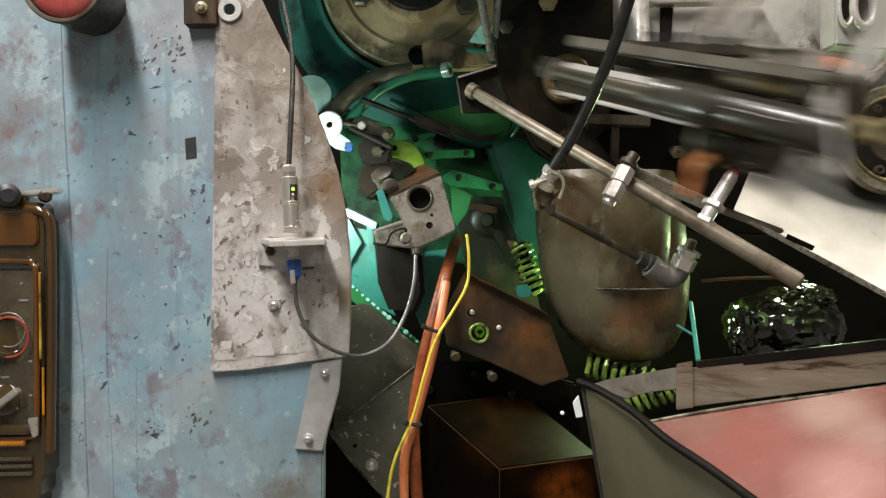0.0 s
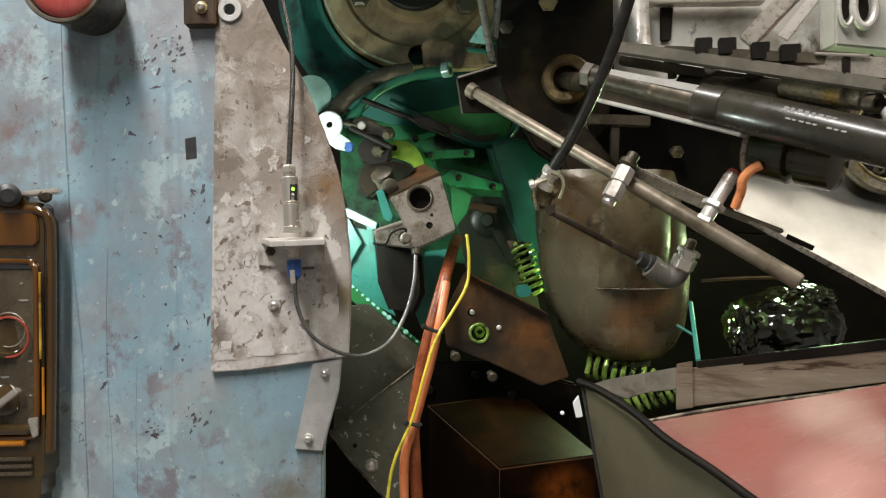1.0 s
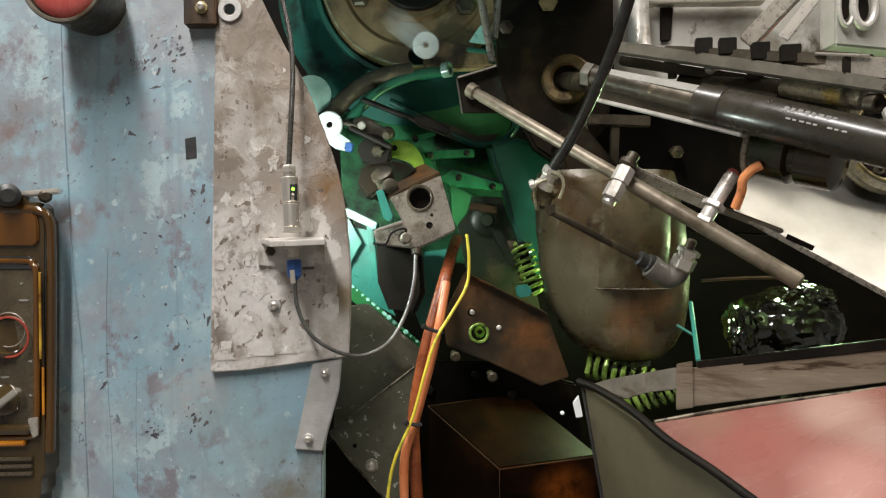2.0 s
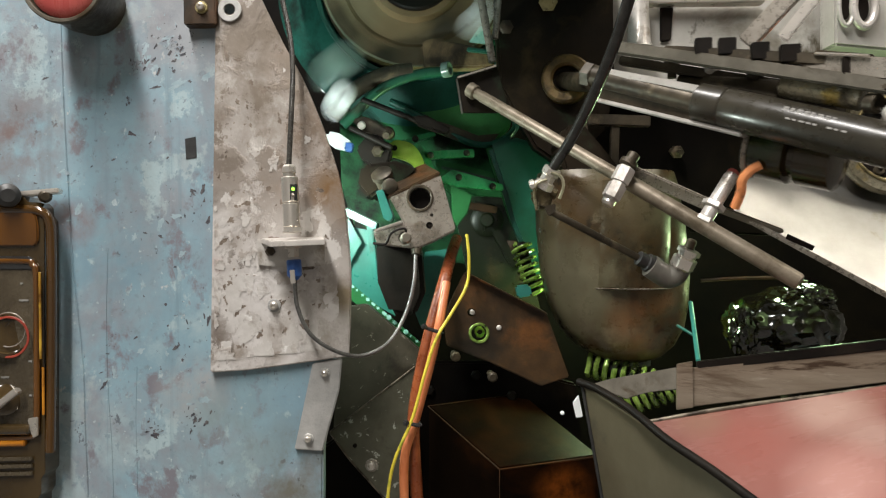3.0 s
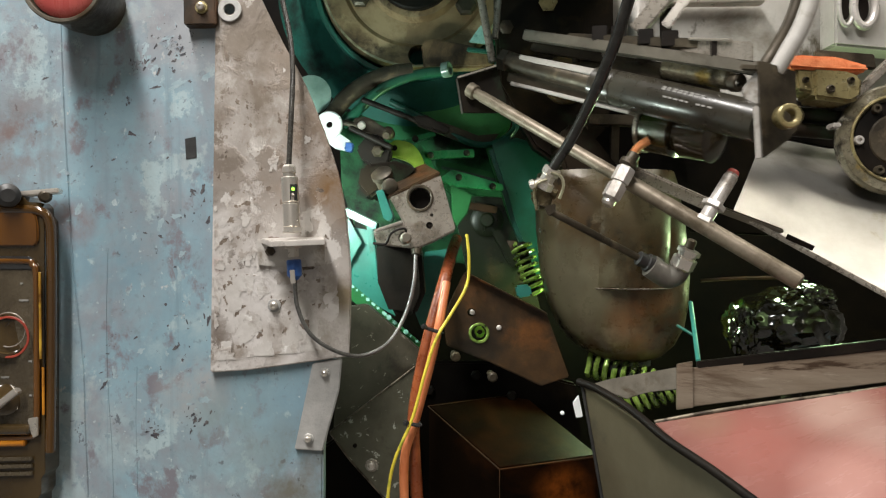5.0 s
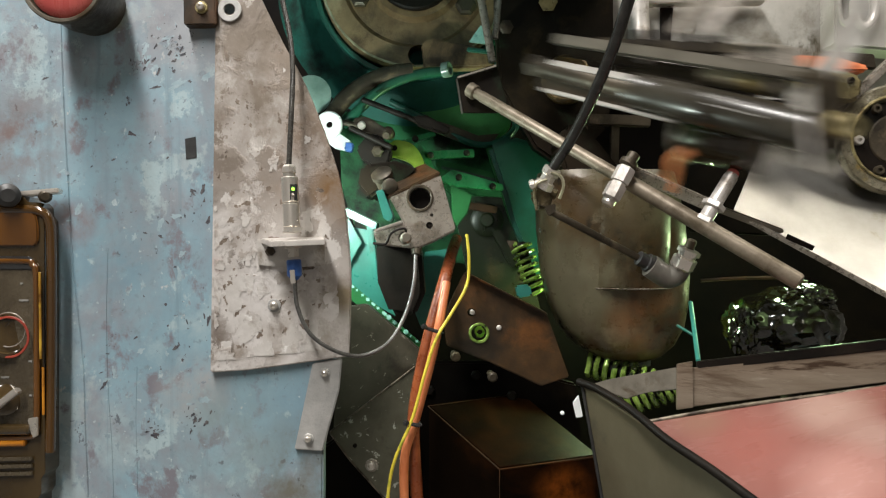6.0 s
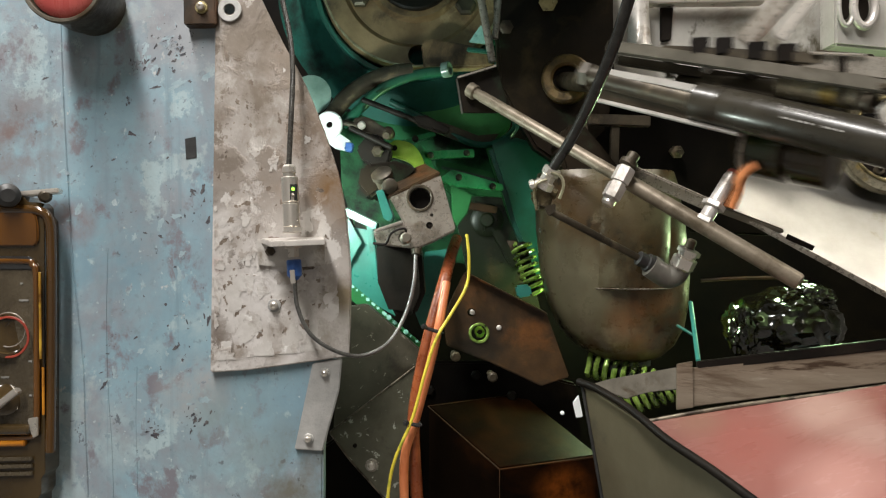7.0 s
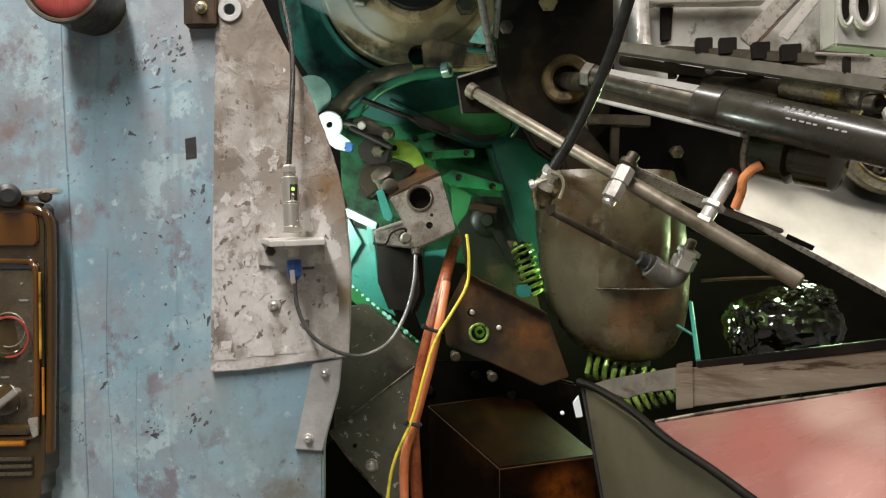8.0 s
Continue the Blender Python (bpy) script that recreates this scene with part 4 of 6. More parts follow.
def index_dial():
    """The large brown dial with its notch, in a teal rimmed shroud."""
    c = Vector((-0.0289, 0.2, 1.4893))
    t = thing("index_dial", c, "brown oil-stained cast dial plate with a notched rim", "dial plate")
    r = 0.1013
    disc = turned(c + Vector((0, 0.03, 0)), c, [(0, r), (0.024, r), (0.03, r * 0.97), (0.03, r * 0.78), (0.026, r * 0.74), (0.026, r * 0.52), (0.034, r * 0.48), (0.034, 0.001)], 64)
    notch = [rod(c + Vector((math.cos(a) * r * 0.86, -0.02, math.sin(a) * r * 0.86)), c + Vector((math.cos(a) * r * 0.86, 0.06, math.sin(a) * r * 0.86)), r * 0.11) for a in (-1.53, -1.53 + 2.094, -1.53 + 4.189)]
    part("disc", bored(disc, *notch), DIAL, t)
    # pale brass ring puts a highlight on the dial's rim
    part("rim_highlight", ring(c + Vector((0, -0.0008, 0)), (0, 1, 0), r * 0.985, r * 0.962, 0.002, 64), PALEBRASS, t, "pale ring for the rim's highlight")
    part("hub", turned(c + Vector((0, 0.002, 0)), c + Vector((0, -1, 0)), [(0, r * 0.42), (0.012, r * 0.42), (0.014, r * 0.4), (0.014, r * 0.2), (0.006, r * 0.18), (0.006, 0.001)], 40), BLACKSTEEL, t)
    for k in range(3):
        a = -0.6 + k * 2.094
        q = c + Vector((math.cos(a) * r * 0.63, -0.0005, math.sin(a) * r * 0.63))
        part("bolt", turned(q, q + Vector((0, -1, 0)), [(0, 0.011), (0.006, 0.011), (0.008, 0.008)], 6), OILY, t)
    s = thing("dial_shroud", c + Vector((0, 0.05, 0)), "teal painted round shroud behind the dial", "shroud")
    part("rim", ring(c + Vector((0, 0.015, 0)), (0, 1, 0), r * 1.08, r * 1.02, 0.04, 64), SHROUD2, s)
    part("skirt", turned(c + Vector((0, 0.06, 0)), c, [(0, r * 1.5), (0.012, r * 1.52), (0.03, r * 1.2), (0.034, r * 1.05), (0.034, 0.001)], 64), SHROUD, s)
    lug = thing("dial_stop", (0.0268, 0.19, 1.4013), "brown steel stop bar beside the dial", "stop bar")
    part("bar", slab([(-0.0225, 0.185, 1.4098), (-0.0127, 0.185, 1.4168), (0.0497, 0.185, 1.4041), (0.0532, 0.185, 1.3867), (-0.0197, 0.185, 1.3844)], (0, 0.02, 0), 0.002), DIAL, lug)
    return t


def pivot_arm():
    pin = (-0.0544, 0.17, 1.3162)
    t = thing("sweep_arm", pin, "white plastic sweep ring on a thin steel arm", "sweep arm")
    part("arm", tube([pin, (-0.0812, 0.166, 1.3224), (-0.1052, 0.16, 1.3265)], 0.003, 10, 4), OILY, t)
    part("pivot_boss", turned(pin, Vector(pin) + Vector((0, -1, 0)), [(-0.004, 0.006), (0.006, 0.006), (0.008, 0.004)], 12), OILY, t)
    part("ring", ring((-0.1123, 0.155, 1.3229), (0, 1, 0), 0.0133, 0.0033, 0.008), WHITE, t)
    part("disc", turned((-0.1316, 0.17, 1.3548), (-0.1196, 0.1, 1.3407), [(0, 0.0193), (0.004, 0.0193), (0.005, 0.0176), (0.005, 0.001)], 32), PALEDISC, t, "pale green disc")
    return t


def loose_washer():
    t = thing("feed_washer", (-0.0164, 0.17, 1.4002), "white plastic washer carried round by the dial", "washer")
    part("washer_body", ring((-0.0164, 0.17, 1.4002), (0, 1, 0), 0.0136, 0.0028, 0.005, 24), WHITE, t)
    return t


def clip():
    t = thing("white_clip", (-0.1016, 0.15, 1.3066), "glossy white plastic clip under the sweep ring", "clip")
    part("clip_body", slab([(-0.1214, 0.2, 1.3231), (-0.1084, 0.2, 1.3208), (-0.0943, 0.2, 1.3113), (-0.0966, 0.2, 1.3019), (-0.1131, 0.2, 1.3055), (-0.1225, 0.2, 1.3125)], (0, 0.012, 0), 0.002, 0.003), WHITE, t)
    part("clip_end", slab([(-0.1012, 0.199, 1.3124), (-0.093, 0.199, 1.31), (-0.0959, 0.199, 1.3012), (-0.1036, 0.199, 1.303)], (0, 0.012, 0), 0.001), BLUEPLASTIC, t, "blue clip end")


def green_works():
    t = thing("green_guard", (-0.0025, 0.25, 1.3258), "green painted pressed-steel guard with curved lip", "guard")
    part("bowl", slab([*curve_through([(-0.0891, 0.24, 1.38), (-0.0148, 0.24, 1.3862), (0.047, 0.24, 1.38), (0.0748, 0.24, 1.3398), (0.0532, 0.24, 1.3151)], 5), *curve_through([(0.047, 0.24, 1.3132), (0.0099, 0.24, 1.3243), (-0.0396, 0.24, 1.3491), (-0.0829, 0.24, 1.3553)], 4)], (0, 0.02, 0), 0.003), BOWL, t)
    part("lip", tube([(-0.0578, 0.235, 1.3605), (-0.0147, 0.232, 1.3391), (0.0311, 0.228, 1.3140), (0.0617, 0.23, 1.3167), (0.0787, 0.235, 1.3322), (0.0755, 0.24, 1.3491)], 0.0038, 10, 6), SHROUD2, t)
    part("flange", slab([(-0.0280, 0.226, 1.3448), (0.0097, 0.226, 1.3332), (0.0377, 0.226, 1.3223), (0.0608, 0.226, 1.3247), (0.0511, 0.226, 1.3119), (0.0316, 0.226, 1.3107), (-0.0024, 0.226, 1.3235), (-0.0237, 0.226, 1.3356)], (0, 0.006, 0), 0.001), OILY, t, "oily brown flange")
    part("backing", slab([(-0.1176, 0.268, 1.3566), (-0.0153, 0.268, 1.3445), (0.0741, 0.268, 1.3285), (0.0901, 0.268, 1.2134), (0.0358, 0.268, 1.1815), (-0.0920, 0.268, 1.2006), (-0.1151, 0.268, 1.2710)], (0, 0.006, 0), 0.001), BACKING, t)
    part("strap", slab([(-0.0212, 0.2, 1.3019), (0.0318, 0.2, 1.3043), (0.033, 0.2, 1.296), (-0.0189, 0.2, 1.2937)], (0, 0.01, 0), 0.001), VIVID, t)
    part("strap", slab([(-0.0412, 0.21, 1.3163), (-0.0095, 0.21, 1.3247), (-0.0072, 0.21, 1.3199), (-0.037, 0.21, 1.3104)], (0, 0.01, 0), 0.001), VIVID, t)
    part("strap", slab([(-0.0053, 0.2, 1.2725), (0.0094, 0.2, 1.2831), (0.0624, 0.2, 1.2678), (0.0636, 0.2, 1.2607), (0.0094, 0.2, 1.2654)], (0, 0.01, 0), 0.001), VIVID, t)
    part("plate", slab([(-0.0086, 0.23, 1.2984), (0.0648, 0.23, 1.2801), (0.0709, 0.23, 1.2556), (0.0098, 0.23, 1.2587), (-0.0055, 0.23, 1.274)], (0, 0.008, 0), 0.001), GREEN, t)
    part("plate", slab([(0.0078, 0.16, 1.2644), (0.0291, 0.16, 1.2532), (0.0246, 0.16, 1.2353), (0.0134, 0.16, 1.2218), (0.0090, 0.16, 1.2319)], (0, 0.006, 0), 0.001), GREEN, t)
    part("plate", slab([(0.0456, 0.215, 1.3074), (0.0726, 0.215, 1.3098), (0.0906, 0.215, 1.2666), (0.0846, 0.215, 1.2126), (0.0726, 0.215, 1.2246)], (0, 0.006, 0), 0.001), GREEN, t)
    part("plate", slab([(0.0068, 0.235, 1.2683), (0.0744, 0.235, 1.259), (0.1082, 0.235, 1.1268), (0.0283, 0.235, 1.1637)], (0, 0.008, 0), 0.001), MURK, t)
    for at in ((-0.013, 0.2, 1.2978), (0.0247, 0.2, 1.3002), (0.0165, 0.2, 1.2748), (0.0518, 0.2, 1.2654), (-0.0292, 0.21, 1.3163), (0.0666, 0.215, 1.2846)):
        part("rivet_or_light_dot", turned(at, Vector(at) + Vector((0, -1, 0)), [(0, 0.0036), (0.0015, 0.0034), (0.0025, 0.002)], 12), MURK, t)
    part("rib", beam((-0.0024, 0.222, 1.2878), (0.063, 0.222, 1.272), 0.003, 0.003), DEEP, t)
    part("rib", beam((0.0373, 0.23, 1.2544), (0.0782, 0.23, 1.1823), 0.006, 0.01), MURK, t)
    part("rib", beam((0.0097, 0.225, 1.2492), (0.0583, 0.225, 1.2419), 0.005, 0.008), RUST, t)
    part("boss", turned((0.048, 0.235, 1.2314), (0.046, 0.2, 1.23), [(0, 0.018), (0.006, 0.018), (0.008, 0.015), (0.008, 0.008), (0.016, 0.008), (0.018, 0.006)], 24), MURK, t)
    part("boss", turned((0.0744, 0.235, 1.2006), (0.0713, 0.2, 1.2006), [(0, 0.010), (0.006, 0.010), (0.008, 0.006)], 6), RUST, t)
    cam_ = thing("lime_segment", (-0.0431, 0.19, 1.2937), "lime green painted cam segment", "cam segment")
    part("segment", slab([*[(-0.0721, 0.19, 1.3041), (-0.0698, 0.19, 1.3111), (-0.0547, 0.19, 1.3088)], *curve_through([(-0.0489, 0.19, 1.3129), (-0.0326, 0.19, 1.3088), (-0.0221, 0.19, 1.296), (-0.0175, 0.19, 1.2797)], 4), *curve_through([(-0.0268, 0.19, 1.2785), (-0.0326, 0.19, 1.2878), (-0.0454, 0.19, 1.2937), (-0.0547, 0.19, 1.296)], 4)], (0, 0.012, 0), 0.0012), LIME, cam_)
    part("pivot", turned((-0.05, 0.19, 1.3041), (-0.0494, 0.18, 1.3028), [(0, 0.003), (0.001, 0.003), (0.0015, 0.002)], 12), BLACKSTEEL, cam_)
    part("link", slab([*curve_through([(-0.0289, 0.2, 1.3113), (-0.0189, 0.2, 1.3055), (-0.0082, 0.2, 1.2831)], 4), *curve_through([(-0.013, 0.2, 1.2807), (-0.023, 0.2, 1.2972), (-0.0318, 0.2, 1.3055)], 4)], (0, 0.008, 0), 0.001), VIVID, cam_)
    pipe = thing("green_pipe", (-0.054, 0.18, 1.3585), "dark green bent pipe with a pale open end", "pipe")
    part("sleeve", tube([(-0.1123, 0.17, 1.3321), (-0.0989, 0.172, 1.3507), (-0.0792, 0.174, 1.3664), (-0.0549, 0.176, 1.3766), (-0.0309, 0.178, 1.3805)], 0.0085, 14, 6), OILY, pipe, "dark oily rubber sleeve")
    part("pipe_run", tube([(-0.1012, 0.172, 1.3245), (-0.0819, 0.172, 1.3427), (-0.0659, 0.172, 1.3580), (-0.0450, 0.174, 1.3699), (-0.0223, 0.176, 1.3772), (-0.0011, 0.178, 1.3799)], 0.0052, 12, 6), PIPEGREEN, pipe)
    part("pipe_end", ring((0, 0.176, 1.3806), (0.9, -0.4, 0.1), 0.008, 0.0052, 0.008, 20), PALEDISC, pipe)
    lever = thing("thin_lever", (-0.0519, 0.15, 1.3359), "thin dark steel lever with a clevis end", "lever")
    part("rod", rod((-0.0795, 0.15, 1.3464), (-0.0234, 0.155, 1.3251), 0.0028), BLACKSTEEL, lever)
    part("clevis", slab([(-0.0309, 0.15, 1.3298), (-0.0155, 0.15, 1.3309), (0.0088, 0.15, 1.3176), (0.0033, 0.15, 1.311), (-0.0243, 0.15, 1.321)], (0, 0.012, 0), 0.002), BLACKSTEEL, lever)
    drum = thing("teal_hopper", (0.0873, 0.16, 1.2341), "teal painted conical hopper side", "hopper")
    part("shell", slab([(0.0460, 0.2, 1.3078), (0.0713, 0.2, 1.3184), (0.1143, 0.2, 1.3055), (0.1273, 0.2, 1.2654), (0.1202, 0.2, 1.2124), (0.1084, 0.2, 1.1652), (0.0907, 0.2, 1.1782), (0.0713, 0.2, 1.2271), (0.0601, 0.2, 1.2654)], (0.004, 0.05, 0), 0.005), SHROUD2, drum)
    part("outlet", slab([(0.0698, 0.14, 1.1646), (0.0839, 0.14, 1.1657), (0.0861, 0.14, 1.1548), (0.0719, 0.14, 1.1526)], (0, 0.01, 0), 0.001, 0.002), TEAL, drum)
    small = thing("linkage", (-0.0785, 0.14, 1.3041), "dark greasy linkage with small pins", "linkage")
    part("link", slab([(-0.0839, 0.14, 1.2975), (-0.073, 0.14, 1.3095), (-0.061, 0.14, 1.3106), (-0.049, 0.14, 1.2965), (-0.0534, 0.14, 1.2768), (-0.0676, 0.14, 1.279), (-0.0785, 0.14, 1.2856)], (0, 0.02, 0), 0.002), BLACKSTEEL, small)
    part("tie", rod((-0.0902, 0.138, 1.3168), (-0.0488, 0.136, 1.297), 0.0028), BLACKSTEEL, small)
    part("pin", turned((-0.0632, 0.14, 1.2943), (-0.0615, 0.12, 1.2917), [(0, 0.006), (0.004, 0.006), (0.006, 0.004)], 6), OILY, small)
    part("link", slab([(-0.0889, 0.145, 1.3267), (-0.0735, 0.145, 1.3289), (-0.0516, 0.145, 1.3147), (-0.0571, 0.145, 1.307), (-0.079, 0.145, 1.3125)], (0, 0.012, 0), 0.002), OILY, small)
    part("pin", rod((-0.0795, 0.15, 1.321), (-0.0774, 0.13, 1.3177), 0.004), STEEL, small)
    part("pin", rod((-0.0552, 0.15, 1.311), (-0.0538, 0.13, 1.3081), 0.004), OILY, small)


def side_frame():
    t = thing("side_frame", (0.1068, 0.14, 1.3749), "black greasy steel side frame with a brass bushing", "side frame")
    part("frame_plate", slab([(0.0467, 0.12, 1.4762), (0.1596, 0.12, 1.4762), (0.1612, 0.12, 1.3543), (0.1543, 0.12, 1.3145), (0.1145, 0.12, 1.2748), (0.0854, 0.12, 1.2949), (0.052, 0.12, 1.3543)], (0, 0.02, 0), 0.003), FRAMEBLACK, t)
    c = Vector((0.1137, 0.115, 1.3585))
    part("bushing", ring(c + Vector((0, -0.006, 0)), (0.25, 1, -0.1), 0.0232, 0.0126, 0.012, 32), BUSHING, t, "grimy brass bushing")
    part("journal", rod(c + Vector((0, 0.01, 0)), Vector((0.1312, 0.07, 1.3456)), 0.0088), OILY, t)
    part("nut", turned((0.0593, 0.119, 1.4081), (0.0577, 0.1, 1.4026), [(0, 0.007), (0.006, 0.007), (0.007, 0.005)], 6), OILY, t)
    part("nut", turned((0.0985, 0.119, 1.4314), (0.0959, 0.1, 1.4253), [(0, 0.009), (0.008, 0.009), (0.009, 0.006)], 6), BRASS, t)
    part("strut", rod((0.033, 0.1, 1.4376), (0.0454, 0.1, 1.3696), 0.0036), GREY, t)
    part("strut", rod((0.0519, 0.105, 1.4393), (0.0478, 0.105, 1.3926), 0.0031), GREY, t)
    win = thing("teal_cover", (0.0399, 0.22, 1.424), "pale teal cover behind the struts", "cover")
    part("cover_plate", slab([(0.0264, 0.178, 1.4103), (0.0384, 0.178, 1.4275), (0.0447, 0.178, 1.4194), (0.0447, 0.178, 1.408)], (0, 0.004, 0), 0.0006), PALETEAL, win)
    part("cover_rail", beam((0.0241, 0.178, 1.4022), (0.047, 0.178, 1.4), 0.006, 0.004), SHROUD2, win)
    # frame struts under the carriage
    u = thing("cross_frame", (0.1569, 0.12, 1.3066), "dark steel cross frame with upright flats", "cross frame")
    part("upright", beam((0.1567, 0.1, 1.3129), (0.1557, 0.1, 1.2768), 0.006, 0.008), OILY, u)
    part("upright", beam((0.1286, 0.11, 1.326), (0.1276, 0.11, 1.279), 0.02, 0.008), OILY, u)
    part("cross_bar", beam((0.1316, 0.098, 1.3177), (0.1881, 0.098, 1.3157), 0.008, 0.01), OILY, u)
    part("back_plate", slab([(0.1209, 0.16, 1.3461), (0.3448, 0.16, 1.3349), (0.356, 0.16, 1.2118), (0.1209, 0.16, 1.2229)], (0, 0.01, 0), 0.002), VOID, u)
    part("stud", turned((0.2272, 0.16, 1.2968), (0.2285, 0.12, 1.2896), [(0, 0.004), (0.01, 0.004), (0.01, 0.0065), (0.016, 0.0065), (0.017, 0.003), (0.026, 0.003)], 6), OILY, u)


def angle_plate_and_rod():
    t = thing("stop_rod", (0.1485, 0, 1.249), "long worn steel round rod on an angle plate", "rod")
    a, b = Vector((0.0252, 0.085, 1.3417)), Vector((0.2513, -0.06, 1.1765))
    n = (b - a).length
    part("angle_plate", joined(slab([(0.0122, 0.09, 1.3529), (0.0478, 0.09, 1.3646), (0.0589, 0.09, 1.3275), (0.0488, 0.09, 1.3225), (0.0173, 0.09, 1.3225)], (0, 0.003, 0), 0.0005),
                               beam((0.0121, 0.087, 1.3528), (0.0486, 0.087, 1.3639), 0.008, 0.0025)), FRAMEBLACK, t, "dark steel angle plate")
    part("plate_edge", joined(beam((0.0121, 0.082, 1.3522), (0.0482, 0.082, 1.3632), 0.002, 0.0016), beam((0.0121, 0.087, 1.3528), (0.0172, 0.087, 1.3204), 0.0016, 0.002)), STEEL, t, "bright plate edge")
    part("shaft", turned(a, b, [(0, 0.0046), (0.012, 0.0046), (0.013, 0.005), (n * 0.53, 0.0052), (n * 0.532, 0.0062), (n - 0.002, 0.0062), (n, 0.0053)], 24), RODSTEEL, t)
    part("end_nut", turned(a - (b - a).normalized() * 0.003, b, [(0, 0.005), (0.001, 0.0068), (0.008, 0.0068), (0.009, 0.0055)], 12), RODSTEEL, t)
    # clamp with its screws, flat arm and second sensor
    c = Vector((0.1399, 0.005, 1.257))
    k = thing("sensor_clamp", c, "steel rod clamp with a flat arm holding a threaded sensor", "sensor clamp")
    up = (Vector((0.1475, 0.005, 1.2695)) - Vector((0.131, 0.005, 1.237))).normalized()
    part("clamp_body", turned((0.1295, -0.006, 1.2389), (0.1440, -0.004, 1.2654), [(0, 0.006), (0.001, 0.0075), (0.0125, 0.0075), (0.013, 0.006), (0.0145, 0.006), (0.015, 0.0075), (0.027, 0.0075), (0.028, 0.006)], 6), PALESTEEL, k)
    part("screw", turned((0.1273, -0.004, 1.2338), (0.133, -0.002, 1.2445), [(0, 0.004), (0.002, 0.0055), (0.008, 0.0055), (0.009, 0.0035), (0.02, 0.0035)], 12), STEEL, k)
    part("screw", turned((0.1512, 0.004, 1.2752), (0.1445, 0.002, 1.2652), [(0, 0.003), (0.001, 0.005), (0.007, 0.005), (0.008, 0.0075), (0.012, 0.0075)], 12), OILY, k)
    part("flat_arm", beam((0.1505, 0.012, 1.2622), (0.2112, 0, 1.2331), 0.004, 0.010, (0.2, -0.6, 1)), GREY, k)
    part("flat_arm", beam((0.2112, 0, 1.2331), (0.2602, -0.012, 1.2126), 0.003, 0.006, (0.2, -0.6, 1)), DARKBAR, k)
    s0, s1 = Vector((0.1924, -0.022, 1.2140)), Vector((0.2233, -0.018, 1.2630))
    d = (s1 - s0).normalized()
    m = 0.00043
    sensor = part("sensor", turned(s0, s1, [(0, m * 10), (m * 3, m * 13), (m * 112, m * 13), (m * 114, m * 11), (m * 118, m * 11), (m * 120, m * 8)], 24), PALESTEEL, k, "threaded nickel sensor barrel")
    for q in (14, 46):
        part("nut", turned(s0 + d * m * q, s1, [(0, m * 18), (m * 2, m * 21), (m * 10, m * 21), (m * 12, m * 18)], 6), PALESTEEL, k)
    part("tip", turned(s0 + d * m * 112, s1, [(0, m * 11), (m * 9, m * 11), (m * 13, m * 9), (m * 15, m * 4)], 16), REDLENS, sensor, "red plastic tip")


def loft_casting(levels, y, sides=48):
    """A rounded-square casting; levels: (height, centre x, half width, half depth)."""
    bm = bmesh.new()
    soft = lambda v: math.copysign(abs(v) ** 0.72, v)
    rings = [[bm.verts.new((cx + w * soft(math.cos(a)), y + d * soft(math.sin(a)), z)) for a in (2 * math.pi * k / sides for k in range(sides))]
             for z, cx, w, d in levels]
    for m, n in zip(rings, rings[1:]):
        for k in range(sides):
            bm.faces.new((m[k], m[(k + 1) % sides], n[(k + 1) % sides], n[k]))
    bm.faces.new(rings[0])
    bm.faces.new(rings[-1][::-1])
    return bm


